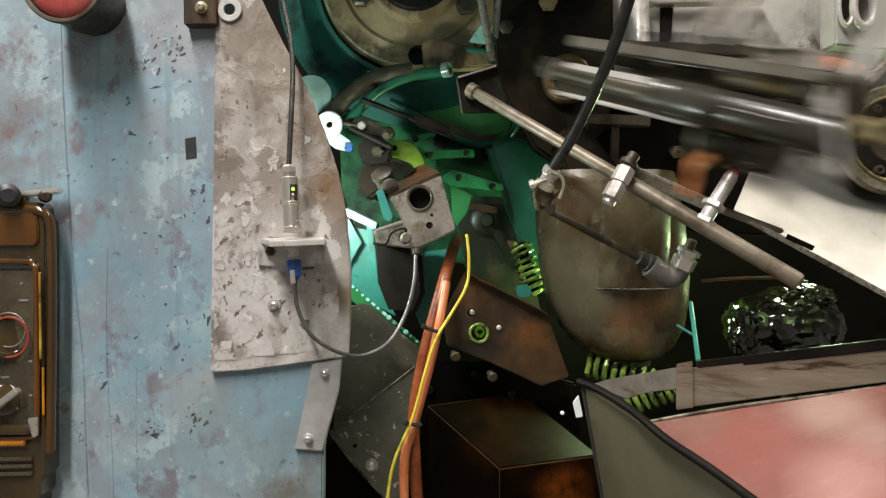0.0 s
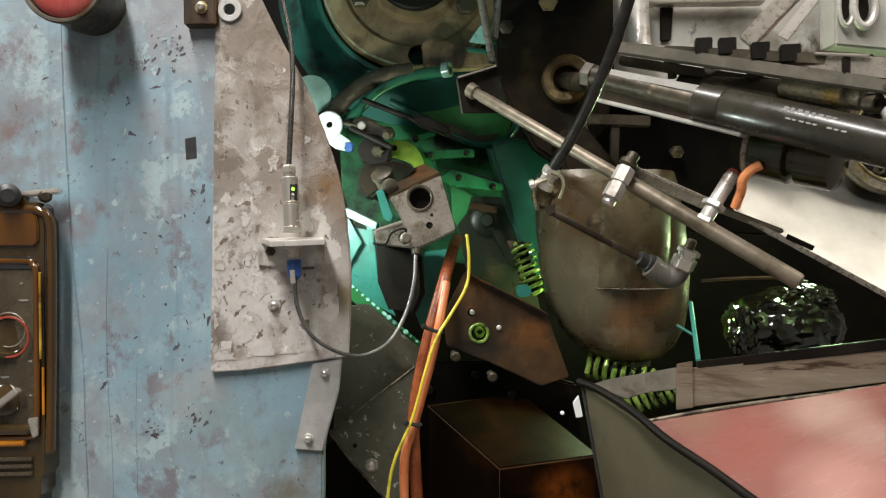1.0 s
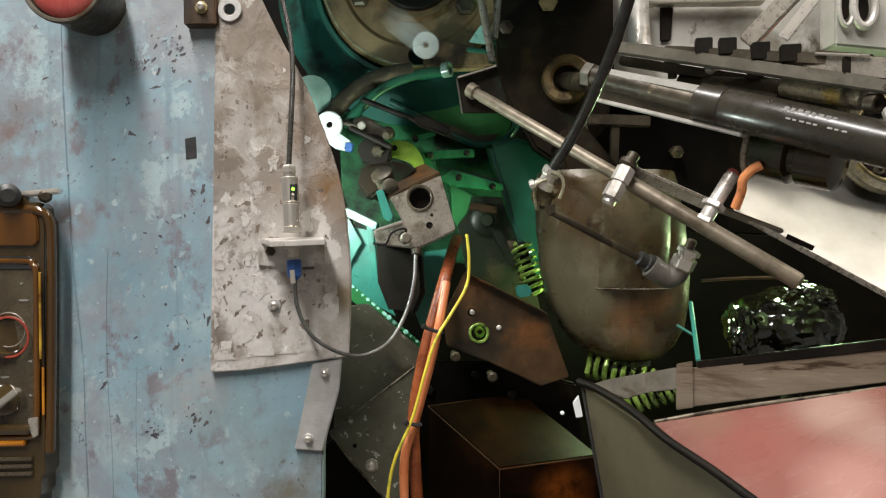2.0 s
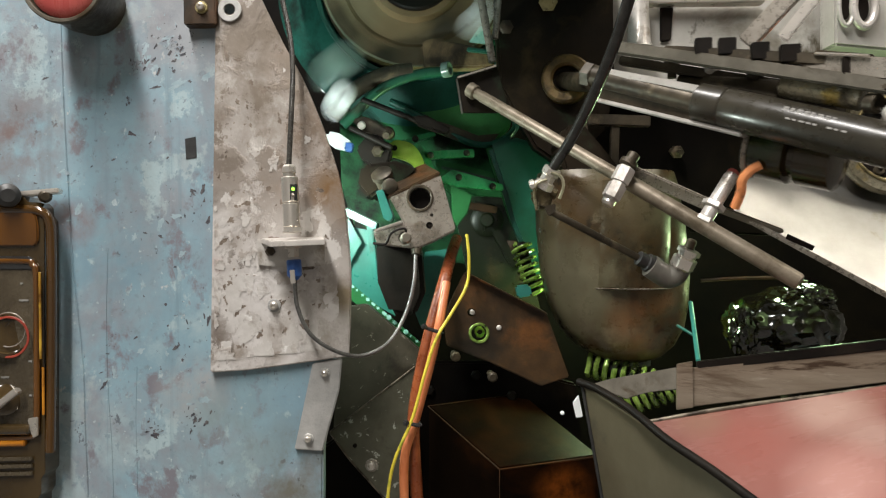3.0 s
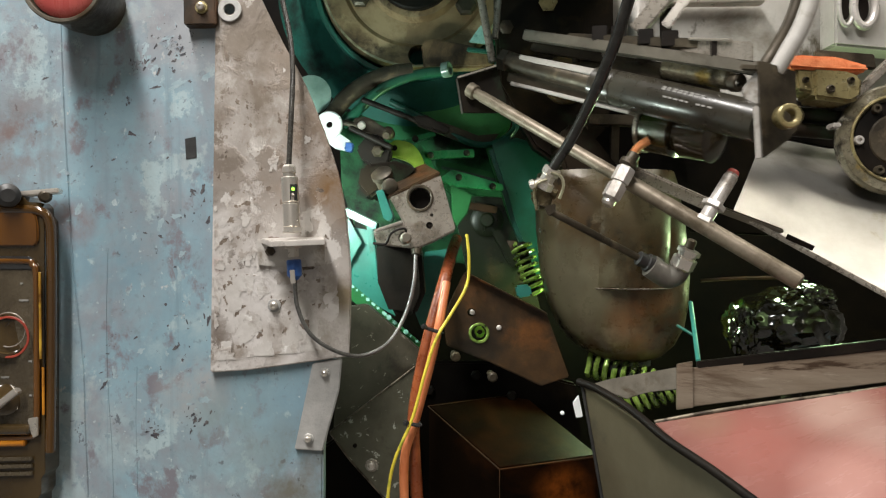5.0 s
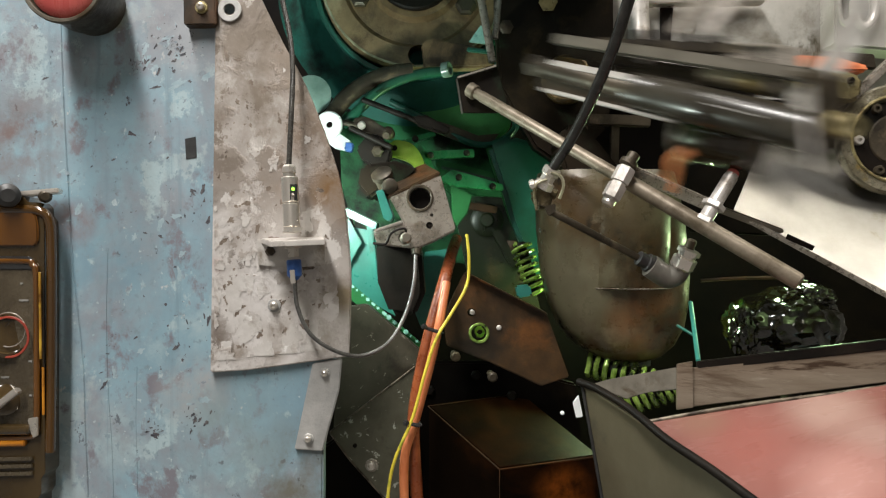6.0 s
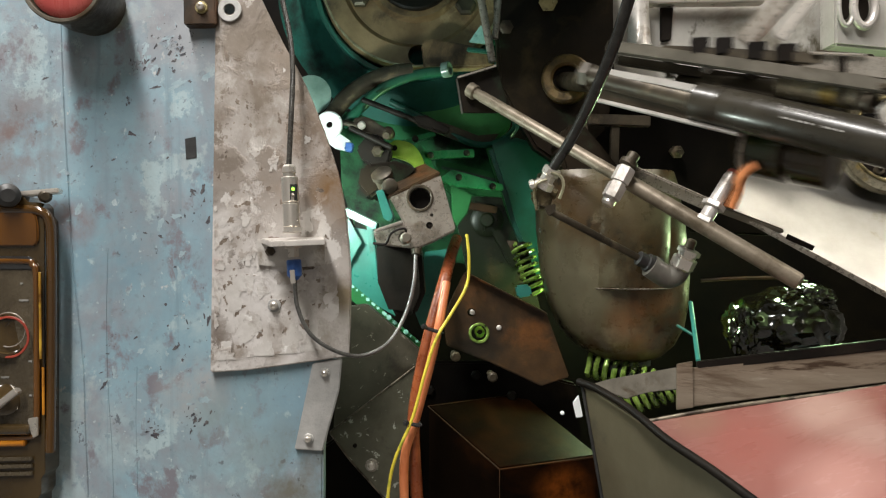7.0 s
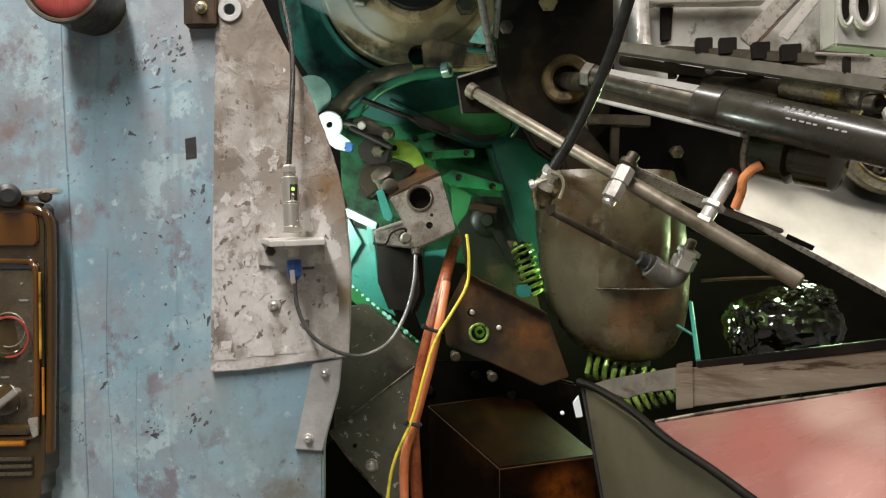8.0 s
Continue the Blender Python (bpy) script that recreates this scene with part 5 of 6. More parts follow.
def bronze_housing():
    t = thing("bearing_housing", (0.146, 0.07, 1.1857), "oil-stained bronze-grey cast housing with rounded foot", "housing")
    levels = [(308, 952, 1186, 0.9), (330, 948, 1192, 1.0), (400, 950, 1205, 1.0), (480, 957, 1213, 1.0), (535, 971, 1210, 0.98), (575, 988, 1203, 0.94), (606, 1015, 1186, 0.85), (626, 1046, 1164, 0.7), (636, 1075, 1140, 0.45), (639, 1100, 1118, 0.15)]
    part("casting", loft_casting([(1.2 - (v - 441) * 0.000523, (l + r - 1568) * 0.0002615, (r - l) * 0.0002615, d * 0.05) for v, l, r, d in levels], 0.11), BRONZE, t)
    part("face_boss", turned((0.1640, 0.092, 1.2622), (0.1640, 0.092, 1.1587), [(0, 0.038), (0.003, 0.0415), (0.05, 0.0425), (0.094, 0.043), (0.0965, 0.0415), (0.0975, 0.038)], 48), BRONZE, t)
    part("boss_edge", tube([(0.1640 + 0.0436 * math.cos(q), 0.092 + 0.0436 * math.sin(q), 1.1660) for q in (-2.6 + 0.13 * k for k in range(16))], 0.0005, 6, 1), GREY, t, "thin pale edge line")
    part("cap", slab([(0.1066, 0.07, 1.3081), (0.1214, 0.07, 1.3115), (0.1362, 0.07, 1.2942), (0.1559, 0.07, 1.2696), (0.1066, 0.07, 1.2646), (0.0992, 0.07, 1.2893)], (0, 0.05, 0), 0.004), FRAMEBLACK, t)
    # union, elbow and pipe
    v = thing("air_fitting", (0.0813, 0, 1.2535), "brass and steel hose union with a small valve", "pipe fitting")
    part("hose", tube([(0.1281, -0.09, 1.3825), (0.1229, -0.085, 1.3616), (0.1175, -0.07, 1.3389), (0.1085, -0.05, 1.3118), (0.0965, -0.025, 1.283), (0.0841, -0.005, 1.2609)], 0.0042, 14, 8), BLACKHOSE, v, "glossy black rubber hose")
    part("ferrule", turned((0.0856, -0.004, 1.2632), (0.0786, 0, 1.249), [(0, 0.006), (0.001, 0.0075), (0.006, 0.0075), (0.007, 0.006), (0.012, 0.006), (0.0125, 0.008), (0.018, 0.008), (0.019, 0.005)], 8), STEEL, v)
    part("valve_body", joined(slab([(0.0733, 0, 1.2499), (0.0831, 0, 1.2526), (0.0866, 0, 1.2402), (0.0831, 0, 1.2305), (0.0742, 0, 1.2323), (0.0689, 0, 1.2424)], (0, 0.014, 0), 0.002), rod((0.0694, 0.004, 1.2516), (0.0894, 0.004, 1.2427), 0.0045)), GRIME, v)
    part("prong", tube([(0.0802, -0.008, 1.2536), (0.0724, -0.008, 1.2501), (0.0709, -0.006, 1.2416), (0.0729, -0.004, 1.2303)], 0.0013, 8, 5), PALEBRASS, v)
    part("prong", tube([(0.0830, -0.01, 1.2587), (0.0904, -0.01, 1.2560), (0.0929, -0.008, 1.2484), (0.0901, -0.006, 1.2389)], 0.0013, 8, 5), PALEBRASS, v)
    part("side_screw", turned((0.0676, -0.004, 1.2487), (0.0752, -0.006, 1.2521), [(0, 0.003), (0.001, 0.0045), (0.004, 0.0045), (0.005, 0.0025), (0.009, 0.0025)], 10), STEEL, v)
    part("wing", slab([(0.0781, -0.004, 1.2329), (0.0882, -0.004, 1.2356), (0.0869, -0.004, 1.2277), (0.0825, -0.004, 1.225)], (0, 0.004, 0), 0.001), OILY, v)
    p = thing("elbow_pipe", (0.142, 0.01, 1.2004), "thin dark pipe with a grey elbow and hex nut", "pipe")
    part("pipe", rod((0.0804, 0, 1.2314), (0.1612, 0.015, 1.1905), 0.0029), OILY, p)
    part("collar", turned((0.1555, 0.014, 1.1932), (0.1711, 0.018, 1.1859), [(0, 0.0045), (0.001, 0.006), (0.008, 0.006), (0.009, 0.0075), (0.02, 0.0085)], 16), RUBBER, p)
    part("elbow", tube([(0.166, 0.016, 1.1868), (0.1802, 0.018, 1.1777), (0.1878, 0.016, 1.1805), (0.1908, 0.014, 1.1878)], 0.0095, 16, 6, 0.0085), ELBOW, p, "dark grey plastic elbow")
    part("hex_nut", turned((0.1896, 0.013, 1.1842), (0.1961, 0.008, 1.2004), [(0, 0.008), (0.0015, 0.0098), (0.010, 0.0098), (0.011, 0.0075), (0.0135, 0.0075), (0.0135, 0.0095), (0.017, 0.0095), (0.018, 0.006)], 6), STEEL, p)
    part("thread_tip", rod((0.1937, 0.009, 1.1969), (0.1973, 0.006, 1.2076), 0.004), OILY, p)


def bright_plate():
    t = thing("delivery_plate", (0.2754, -0.03, 1.2172), "bright brushed sheet steel delivery plate", "plate")
    low = [Vector((0.2267, 0, 1.2296)), Vector((0.3325, -0.05, 1.1599))]
    top = [Vector((0.3022, 0.12, 1.3161)), Vector((0.4542, 0.1, 1.2923))]
    bm = bmesh.new()
    grid = []
    for i in range(17):
        a, b = low[0].lerp(low[1], i / 16), top[0].lerp(top[1], i / 16)
        out = (low[1] - low[0]).cross(b - a).normalized()
        out = out if out.y < 0 else -out
        grid.append([bm.verts.new(a.lerp(b, j / 20) + out * 0.013 * (1 - (j / 10 - 1) ** 2)) for j in range(21)])
    for m, n in zip(grid, grid[1:]):
        for j in range(20):
            bm.faces.new((m[j], m[j + 1], n[j + 1], n[j]))
    made = bmesh.ops.extrude_face_region(bm, geom=bm.faces[:])
    bmesh.ops.translate(bm, verts=[v for v in made["geom"] if isinstance(v, bmesh.types.BMVert)], vec=(0, 0.002, -0.002))
    part("sheet", bm, SHEET, t)
    part("edge_fold", beam(low[0] + Vector((0, -0.001, -0.001)), low[1] + Vector((0, -0.001, -0.001)), 0.003, 0.004, (0, 0, 1)), GREY, t)
    slot = thing("slot_marks", (0.2408, -0.012, 1.2199), "dark slot in the delivery plate's edge", "slot")
    part("slot", beam((0.2601, -0.019, 1.2098), (0.2773, -0.026, 1.2004), 0.0015, 0.004, (0, -0.3, 1), 0.0003), BLACKSTEEL, slot)


def rusty_bracket():
    t = thing("rusty_bracket", (0.0531, 0.08, 1.1254), "rusty brown steel bracket plate with drilled holes", "bracket")
    front = [(0.0189, 0.075, 1.1796), (0.0915, 0.075, 1.1428), (0.1113, 0.075, 1.0872), (0.0865, 0.075, 1.0792), (0.0388, 0.075, 1.1011), (0.003, 0.075, 1.115), (0, 0.075, 1.1408)]
    body = bored(slab(front, (0, 0.006, 0), 0.001), rod((0.0311, 0.06, 1.1276), (0.033, 0.1, 1.1232), 0.0075), rod((0.0243, 0.06, 1.1456), (0.0258, 0.1, 1.1423), 0.0035), rod((0.0486, 0.06, 1.1324), (0.0515, 0.1, 1.1283), 0.0022))
    part("bracket_plate", body, RUST, t)
    part("bore_rim", ring((0.0317, 0.0735, 1.1261), (0, 1, 0), 0.0092, 0.0066, 0.004), SPRING, t)
    # pale discs stand for light showing through the two small holes
    for at in ((0.0258, 0.0745, 1.1444), (0.0492, 0.0745, 1.1310)):
        part("rivet_or_light_dot", turned(at, Vector(at) + Vector((0, -1, 0)), [(0, 0.0024), (0.0008, 0.0023), (0.0014, 0.0012)], 12), PALESTEEL, t, "pale disc for light showing through the hole")
    part("spring", tube([Vector((0.0345, 0.11, 1.1221)) + Vector((math.cos(k * 0.8) * 0.004, k * 0.0008, math.sin(k * 0.8) * 0.004)) for k in range(30)], 0.0008, 6, 1), LIME, t, "green coil spring")
    part("top_flange", beam((0.0188, 0.072, 1.1797), (0.0911, 0.072, 1.1431), 0.012, 0.002), RUST, t)
    for a in (0.0, 1.0):
        q = Vector((0.0094, 0.073, 1.1073)).lerp(Vector((0.0416, 0.073, 1.0895)), a)
        part("stud", turned(q + Vector((0, 0.01, 0)), q + Vector((0.002, -0.012, -0.001)), [(0, 0.003), (0.014, 0.003), (0.014, 0.0045), (0.018, 0.0045), (0.019, 0.003)], 8), OILY, t)


def dark_gear_case():
    t = thing("gear_case", (0.0513, 0, 1.0193), "dark brown glossy metal gear case under the bracket", "gear case")
    bm = bmesh.new()
    top = [bm.verts.new(p) for p in [(0.0457, 0.02, 1.0224), (-0.0137, 0.09, 1.0592), (0.0768, 0.14, 1.061), (0.1351, 0.06, 1.0226)]]
    low = [bm.verts.new(v.co - Vector((0, 0, 0.18))) for v in top]
    bm.faces.new(top)
    bm.faces.new(low[::-1])
    for i in range(4):
        bm.faces.new((top[i], low[i], low[(i + 1) % 4], top[(i + 1) % 4]))
    bmesh.ops.recalc_face_normals(bm, faces=bm.faces)
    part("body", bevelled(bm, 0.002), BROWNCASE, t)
    # thin rods along the case edges stand in for their highlights
    for p, q in (((0.0457, 0.02, 1.0224), (-0.0137, 0.09, 1.0592)), ((0.0457, 0.02, 1.0224), (0.1351, 0.06, 1.0226)), ((-0.0137, 0.09, 1.0592), (0.0768, 0.14, 1.061)), ((0.0457, 0.02, 1.0215), (0.0457, 0.02, 0.963))):
        part("edge_highlight", rod(Vector(p) + Vector((0, -0.0004, -0.0003)), Vector(q) + Vector((0, -0.0004, -0.0003)), 0.0004, 8), RUST, t, "thin line for the edge's highlight")
    f = thing("fan_plate", (-0.0661, 0.07, 1.0525), "dark scratched steel fan-shaped plate with a bolt", "plate")
    part("fan_body", slab([*[(-0.0992, 0.07, 1.0401), (-0.0242, 0.07, 1.0979), (-0.0355, 0.07, 0.9834)], *curve_through([(-0.0414, 0.07, 0.9711), (-0.0612, 0.07, 0.9933), (-0.0809, 0.07, 1.0155)], 3)], (0, 0.005, 0), 0.0008), SCRATCH, f)
    bolt_head(f, (-0.0622, 0.07, 1.0115), 0.0038, GREY)
    # paler rods draw the highlight on the fan plate's edges
    part("fan_edge", rod((-0.0985, 0.069, 1.0404), (-0.0246, 0.069, 1.0975), 0.0008, 8), EDGE, f, "thin line for the edge's highlight")
    part("fan_edge", tube([(-0.0985, 0.069, 1.0394), (-0.0808, 0.069, 1.0157), (-0.0611, 0.069, 0.9936), (-0.0414, 0.069, 0.9714)], 0.0008, 8, 4), EDGE, f, "thin line for the edge's highlight")
    part("plug_hole", turned((-0.0769, 0.0695, 1.0284), (-0.0758, 0.06, 1.0309), [(0, 0.002), (0.0005, 0.002), (0.0006, 0.001)], 10), BLACKSTEEL, f)
    g = thing("mount_plate", (-0.0588, 0.1, 1.118), "dark grey oiled mounting plate", "plate")
    part("mount_body", slab([(-0.0949, 0.1, 1.1464), (-0.0691, 0.1, 1.15), (-0.0201, 0.1, 1.1077), (-0.0227, 0.1, 1.0923), (-0.1, 0.1, 1.0356), (-0.0969, 0.1, 1.0974)], (0, 0.008, 0), 0.001), MOUNT, g)
    h = thing("lower_cover", (-0.0129, 0.13, 1.0608), "lower cover, black for the shade around it", "cover")
    for at in ((0.0311, 0.129, 1.0803), (0.065, 0.129, 1.061), (-0.0129, 0.129, 1.0663)):
        part("bolt", turned(at, Vector(at) + Vector((0, -1, 0)), [(0, 0.005), (0.004, 0.005), (0.005, 0.0035)], 6), BLACKSTEEL, h)
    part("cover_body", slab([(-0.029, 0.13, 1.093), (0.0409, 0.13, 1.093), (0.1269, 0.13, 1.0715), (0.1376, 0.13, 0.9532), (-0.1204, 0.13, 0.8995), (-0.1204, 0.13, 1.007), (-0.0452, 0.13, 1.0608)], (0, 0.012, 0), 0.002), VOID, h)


EDGE = surface("brown_edge_line", (0.10, 0.08, 0.055), (0.20, 0.165, 0.12), 90, 0.4, 0.6, (0.03, 0.02, 0.012), 60, 0.5, 0.6, (0.3, 0.5), 0.4, 0.2)
# the orange patch is a reflection painted on the case's front
BROWNCASE = surface("dark_brown_varnish", (0.003, 0.0016, 0.0008), (0.007, 0.0034, 0.0014), 10, 0.4, 0.66, (0.024, 0.008, 0.0018), 9, 0.56, 0.76, (0.4, 0.6), 0.0, 0.2, spec=0.03, stains_and_light=(((0.05, 0.04, -0.03), 0.036, (0.17, 0.045, 0.007)),))
# darker copy of the teal paint, with shade put into its colour
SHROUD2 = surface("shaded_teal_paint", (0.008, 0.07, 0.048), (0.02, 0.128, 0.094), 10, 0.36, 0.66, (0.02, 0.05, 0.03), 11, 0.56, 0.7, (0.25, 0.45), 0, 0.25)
MOUNT = surface("oiled_brown_grey_steel", (0.05, 0.042, 0.028), (0.088, 0.075, 0.052), 16, 0.38, 0.64, (0.025, 0.02, 0.012), 14, 0.54, 0.66, (0.3, 0.5), 0.2, 0.3, (1, 1, 1), 8, (0.30, 0.27, 0.21), 120, 0.635, 0.655)
SCRATCH = surface("scratched_dark_steel", (0.085, 0.082, 0.056), (0.14, 0.135, 0.096), 20, 0.38, 0.64, (0.03, 0.03, 0.02), 18, 0.55, 0.66, (0.3, 0.5), 0.4, 0.3, (1, 1, 1), 8, (0.45, 0.46, 0.40), 90, 0.60, 0.62)


def cables():
    t = thing("cable_bundle", (-0.0155, 0.02, 1.1046), "orange and yellow cables tied in a bundle", "cables")
    part("cable", tube([(0.0128, 0.125, 1.2091), (0.0082, 0.095, 1.1974), (0.0019, 0.055, 1.1764), (-0.0075, 0.04, 1.1439), (-0.0176, 0.03, 1.103), (-0.0239, 0.025, 1.0624), (-0.0228, 0.02, 1.027), (-0.0201, 0.02, 0.9859)], 0.0052, 14, 7), BROWNCABLE, t, "thick brown-orange cable")
    part("cable", tube([(0.0028, 0.04, 1.1722), (-0.0028, 0.025, 1.1406), (-0.011, 0.02, 1.1046), (-0.0217, 0.015, 1.0646), (-0.0305, 0.01, 1.0342), (-0.0305, 0.01, 0.9893)], 0.0037, 14, 7), ORANGE, t, "salmon orange cable")
    part("wire", tube([(0.0201, 0.05, 1.2124), (0.0218, 0.045, 1.191), (0.0198, 0.04, 1.1698), (0.0074, 0.025, 1.1485), (-0.0054, 0.012, 1.1283), (-0.0143, 0.008, 1.1019), (-0.024, 0.004, 1.067), (-0.0362, 0, 1.0392), (-0.0415, 0, 1.0193), (-0.0442, 0, 0.9928)], 0.0013, 10, 7), YELLOW, t, "thin yellow wire")
    for a, b in (((-0.0172, 0.015, 1.138), (-0.0009, 0.015, 1.1325)), ((-0.0311, 0.004, 1.0634), (-0.0178, 0.004, 1.0608))):
        part("cable_tie", joined(beam(a, b, 0.003, 0.003), beam(Vector(a), Vector(a) + Vector((0.004, -0.003, 0)), 0.004, 0.004), beam(Vector(b), Vector(b) + Vector((-0.002, 0.016, 0)), 0.003, 0.003)), RUBBER, t, "black cable tie")


def coil_spring(a, b, radius, wire, turns, label):
    """A coil wound round the line from a to b, with hooked ends."""
    a, b = Vector(a), Vector(b)
    d = (b - a).normalized()
    s = d.orthogonal().normalized()
    u = d.cross(s)
    n = turns * 14
    line = [a.lerp(b, k / n) + (s * math.cos(k * 0.4488) + u * math.sin(k * 0.4488)) * radius * (1 if 6 < k < n - 6 else 0.6) for k in range(n + 1)]
    t = thing("coil_spring", a.lerp(b, 0.5), label, "spring", "coil springs")
    part("coil", tube(line, wire, 8, 1), SPRING, t)
    part("core", rod(a, b, radius * 0.55), BLACKSTEEL, t)


def lamp_fixture(at, side=-1):
    t = thing("inner_lamp", at, "small unseen lamp inside the machine", "work lamp", "work lamps")
    a = Vector(at)
    part("socket", turned(a + Vector((0, 0.0, 0.05 * side)), a + Vector((0, 0.0, 0.02 * side)), [(0, 0.012), (0.02, 0.014), (0.03, 0.014)], 16), RUBBER, t)
    for x in (-0.016, 0.016):
        part("cage_rod", rod(a + Vector((x, 0.0, 0.002 * side)), a + Vector((x, 0.0, 0.03 * side)), 0.001), STEEL, t)


def tray():
    t = thing("delivery_tray", (0.1976, -0.08, 1.0778), "grey steel delivery tray with a black rubber edge strip", "tray")
    part("side_wall", slab([(0.1087, 0, 1.0953), (0.1802, -0.16, 1.0561), (0.2061, -0.16, 1.0318), (0.1308, 0, 0.9707)], (0.002, 0.002, 0), 0.0004), GREYGREEN, t)
    part("rubber_edge", tube([(0.106, 0, 1.0962), (0.1179, -0.02, 1.0936), (0.1328, -0.055, 1.0864), (0.1473, -0.095, 1.0747), (0.1648, -0.13, 1.0647), (0.1813, -0.165, 1.0536)], 0.0029, 12, 6), BLACKSTEEL, t, "black rubber edge strip")
    part("front_edge", rod((0.1085, -0.001, 1.0946), (0.1306, -0.001, 0.9689), 0.0013), RUBBER, t)
    part("back_wall", slab([(0.1738, -0.03, 1.1102), (0.3404, -0.06, 1.1344), (0.3404, -0.06, 1.1097), (0.1738, -0.03, 1.0812)], (0, 0.003, 0), 0.0006), WOODISH, t, "brown oxidised back strip")
    part("top_strip", slab([(0.1882, -0.032, 1.1168), (0.3391, -0.062, 1.1402), (0.3391, -0.062, 1.1323), (0.1882, -0.032, 1.1092)], (0, 0.003, 0), 0.0006), BLACKSTEEL, t)
    part("tab", slab([(0.1726, -0.034, 1.115), (0.1839, -0.035, 1.1172), (0.1847, -0.035, 1.0831), (0.1726, -0.034, 1.0812)], (0, 0.002, 0), 0.0004), WOODISH, t)
    part("curved_flange", slab([*curve_through([(0.1134, -0.01, 1.0953), (0.1254, -0.015, 1.1005), (0.1478, -0.02, 1.1056), (0.1738, -0.03, 1.1123)], 4), *curve_through([(0.1738, -0.03, 1.0955), (0.155, -0.025, 1.0929), (0.1356, -0.035, 1.0897)], 3)], (0, 0.003, -0.001), 0.0005), DULL, t)
    part("stay", rod((0.2032, 0.03, 1.1564), (0.1897, -0.03, 1.1165), 0.0018), TEAL, t)
    part("stay", rod((0.1921, 0.03, 1.1374), (0.2027, 0.02, 1.1301), 0.0012), TEAL, t)
    # white sliver and dot painted in for a lit gap and a sparkle
    tab = thing("light_gap", (0.1149, 0.05, 1.0655), "white sliver standing for a lit gap beside the tray", "tab")
    part("gap_sliver", slab([(0.1101, 0.05, 1.0693), (0.1149, 0.05, 1.076), (0.1187, 0.05, 1.0578), (0.113, 0.05, 1.0569)], (0, 0.003, 0), 0.0005), WHITE, tab)
    part("rivet_or_light_dot", turned((0.1010, 0.05, 1.0612), (0.0994, 0.04, 1.0633), [(0, 0.0018), (0.001, 0.0016), (0.0014, 0.0006)], 10), WHITE, tab)
    w = thing("printed_web", (0.2268, -0.1, 1.0752), "red and pink sheet running fast over the tray", "sheet")
    bm = bmesh.new()
    near, far = [Vector(p) for p in [(0.1482, -0.05, 1.0757), (0.3541, -0.075, 1.1146)]], [Vector(p) for p in [(0.1921, -0.135, 1.0308), (0.3287, -0.2, 1.0648)]]
    grid = [[bm.verts.new((near[0].lerp(near[1], i / 20)).lerp(far[0].lerp(far[1], i / 20), j / 12) + Vector((0, 0, 0.003 * math.sin(3.1 * j / 12) * math.sin(i * 0.55 + j * 0.3)))) for i in range(21)] for j in range(13)]
    for r0, r1 in zip(grid, grid[1:]):
        for k in range(20):
            bm.faces.new((r0[k], r0[k + 1], r1[k + 1], r1[k]))
    made = bmesh.ops.extrude_face_region(bm, geom=bm.faces[:])
    bmesh.ops.translate(bm, verts=[v for v in made["geom"] if isinstance(v, bmesh.types.BMVert)], vec=(0, 0, -0.0015))
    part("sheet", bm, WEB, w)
    part("edge_band", tube([near[0].lerp(near[1], k / 6) + Vector((0, 0.001, 0.0012 * math.sin(k))) for k in range(7)], 0.0016, 10, 4), EDGE, w, "dark olive rolled edge")
    return w


GREYGREEN = surface("grey_green_sheet", (0.20, 0.172, 0.105), (0.265, 0.232, 0.15), 12, 0.36, 0.66, (0.12, 0.11, 0.08), 10, 0.6, 0.72, (0.35, 0.5), 0.4, 0.2)

clamp_block()
teal_frame()
dial_ob = index_dial()
sweep_ob = pivot_arm()
washer_ob = loose_washer()
clip()
green_works()
side_frame()
angle_plate_and_rod()
bronze_housing()
bright_plate()
rusty_bracket()
dark_gear_case()
cables()
GLOSS = "glossy green-lit coil spring in the machine's depth"
drum_ob = thing("film_spool", (0.3213, 0.12, 1.121), "spool wrapped in crumpled oily brown plastic film", "spool")


def crumpled(centre, rx, ry, rz, seed, fold):
    """A lump of creased film: a fine ball pushed in and out along ridges."""
    bm = bmesh.new()
    bmesh.ops.create_icosphere(bm, subdivisions=5, radius=1)
    for v in bm.verts:
        p = v.co.copy()
        q = Vector((p.x, p.y, p.z * 0.7)) * 2.2 + Vector((seed, 0, 0))
        ridge = 1 - abs(noise.noise(q)) * 2.2
        fine = 1 - abs(noise.noise(q * 2.1)) * 2
        v.co = Vector((p.x * rx, p.y * ry, p.z * rz)) * (1 + fold * ridge + fold * 0.45 * fine) + Vector(centre)
    return bm


part("wrapped_drum", crumpled((0.3231, 0.13, 1.1280), 0.047, 0.04, 0.031, 3.0, 0.15), FILM, drum_ob)
part("film_fold", crumpled((0.3436, 0.12, 1.1539), 0.02, 0.016, 0.011, 8.0, 0.2), FILM, drum_ob)
part("film_fold", crumpled((0.2792, 0.11, 1.1221), 0.013, 0.012, 0.02, 15.0, 0.2), FILM, drum_ob)
part("drum_stand", rod((0.3312, 0.13, 1.1199), (Vector((0.3312, 0.13, 1.1199)).x, 0.13, 0.858), 0.009), BLACKSTEEL, drum_ob)
part("red_lead", tube([(0.2485, 0.14, 1.1695), (0.2774, 0.13, 1.172), (0.316, 0.12, 1.173), (0.3378, 0.11, 1.1692)], 0.0016, 8, 5), RUST, drum_ob, "dark red lead")
coil_spring((0.132, 0.1, 1.0974), (0.1954, 0.07, 1.0771), 0.012, 0.0026, 9, GLOSS)
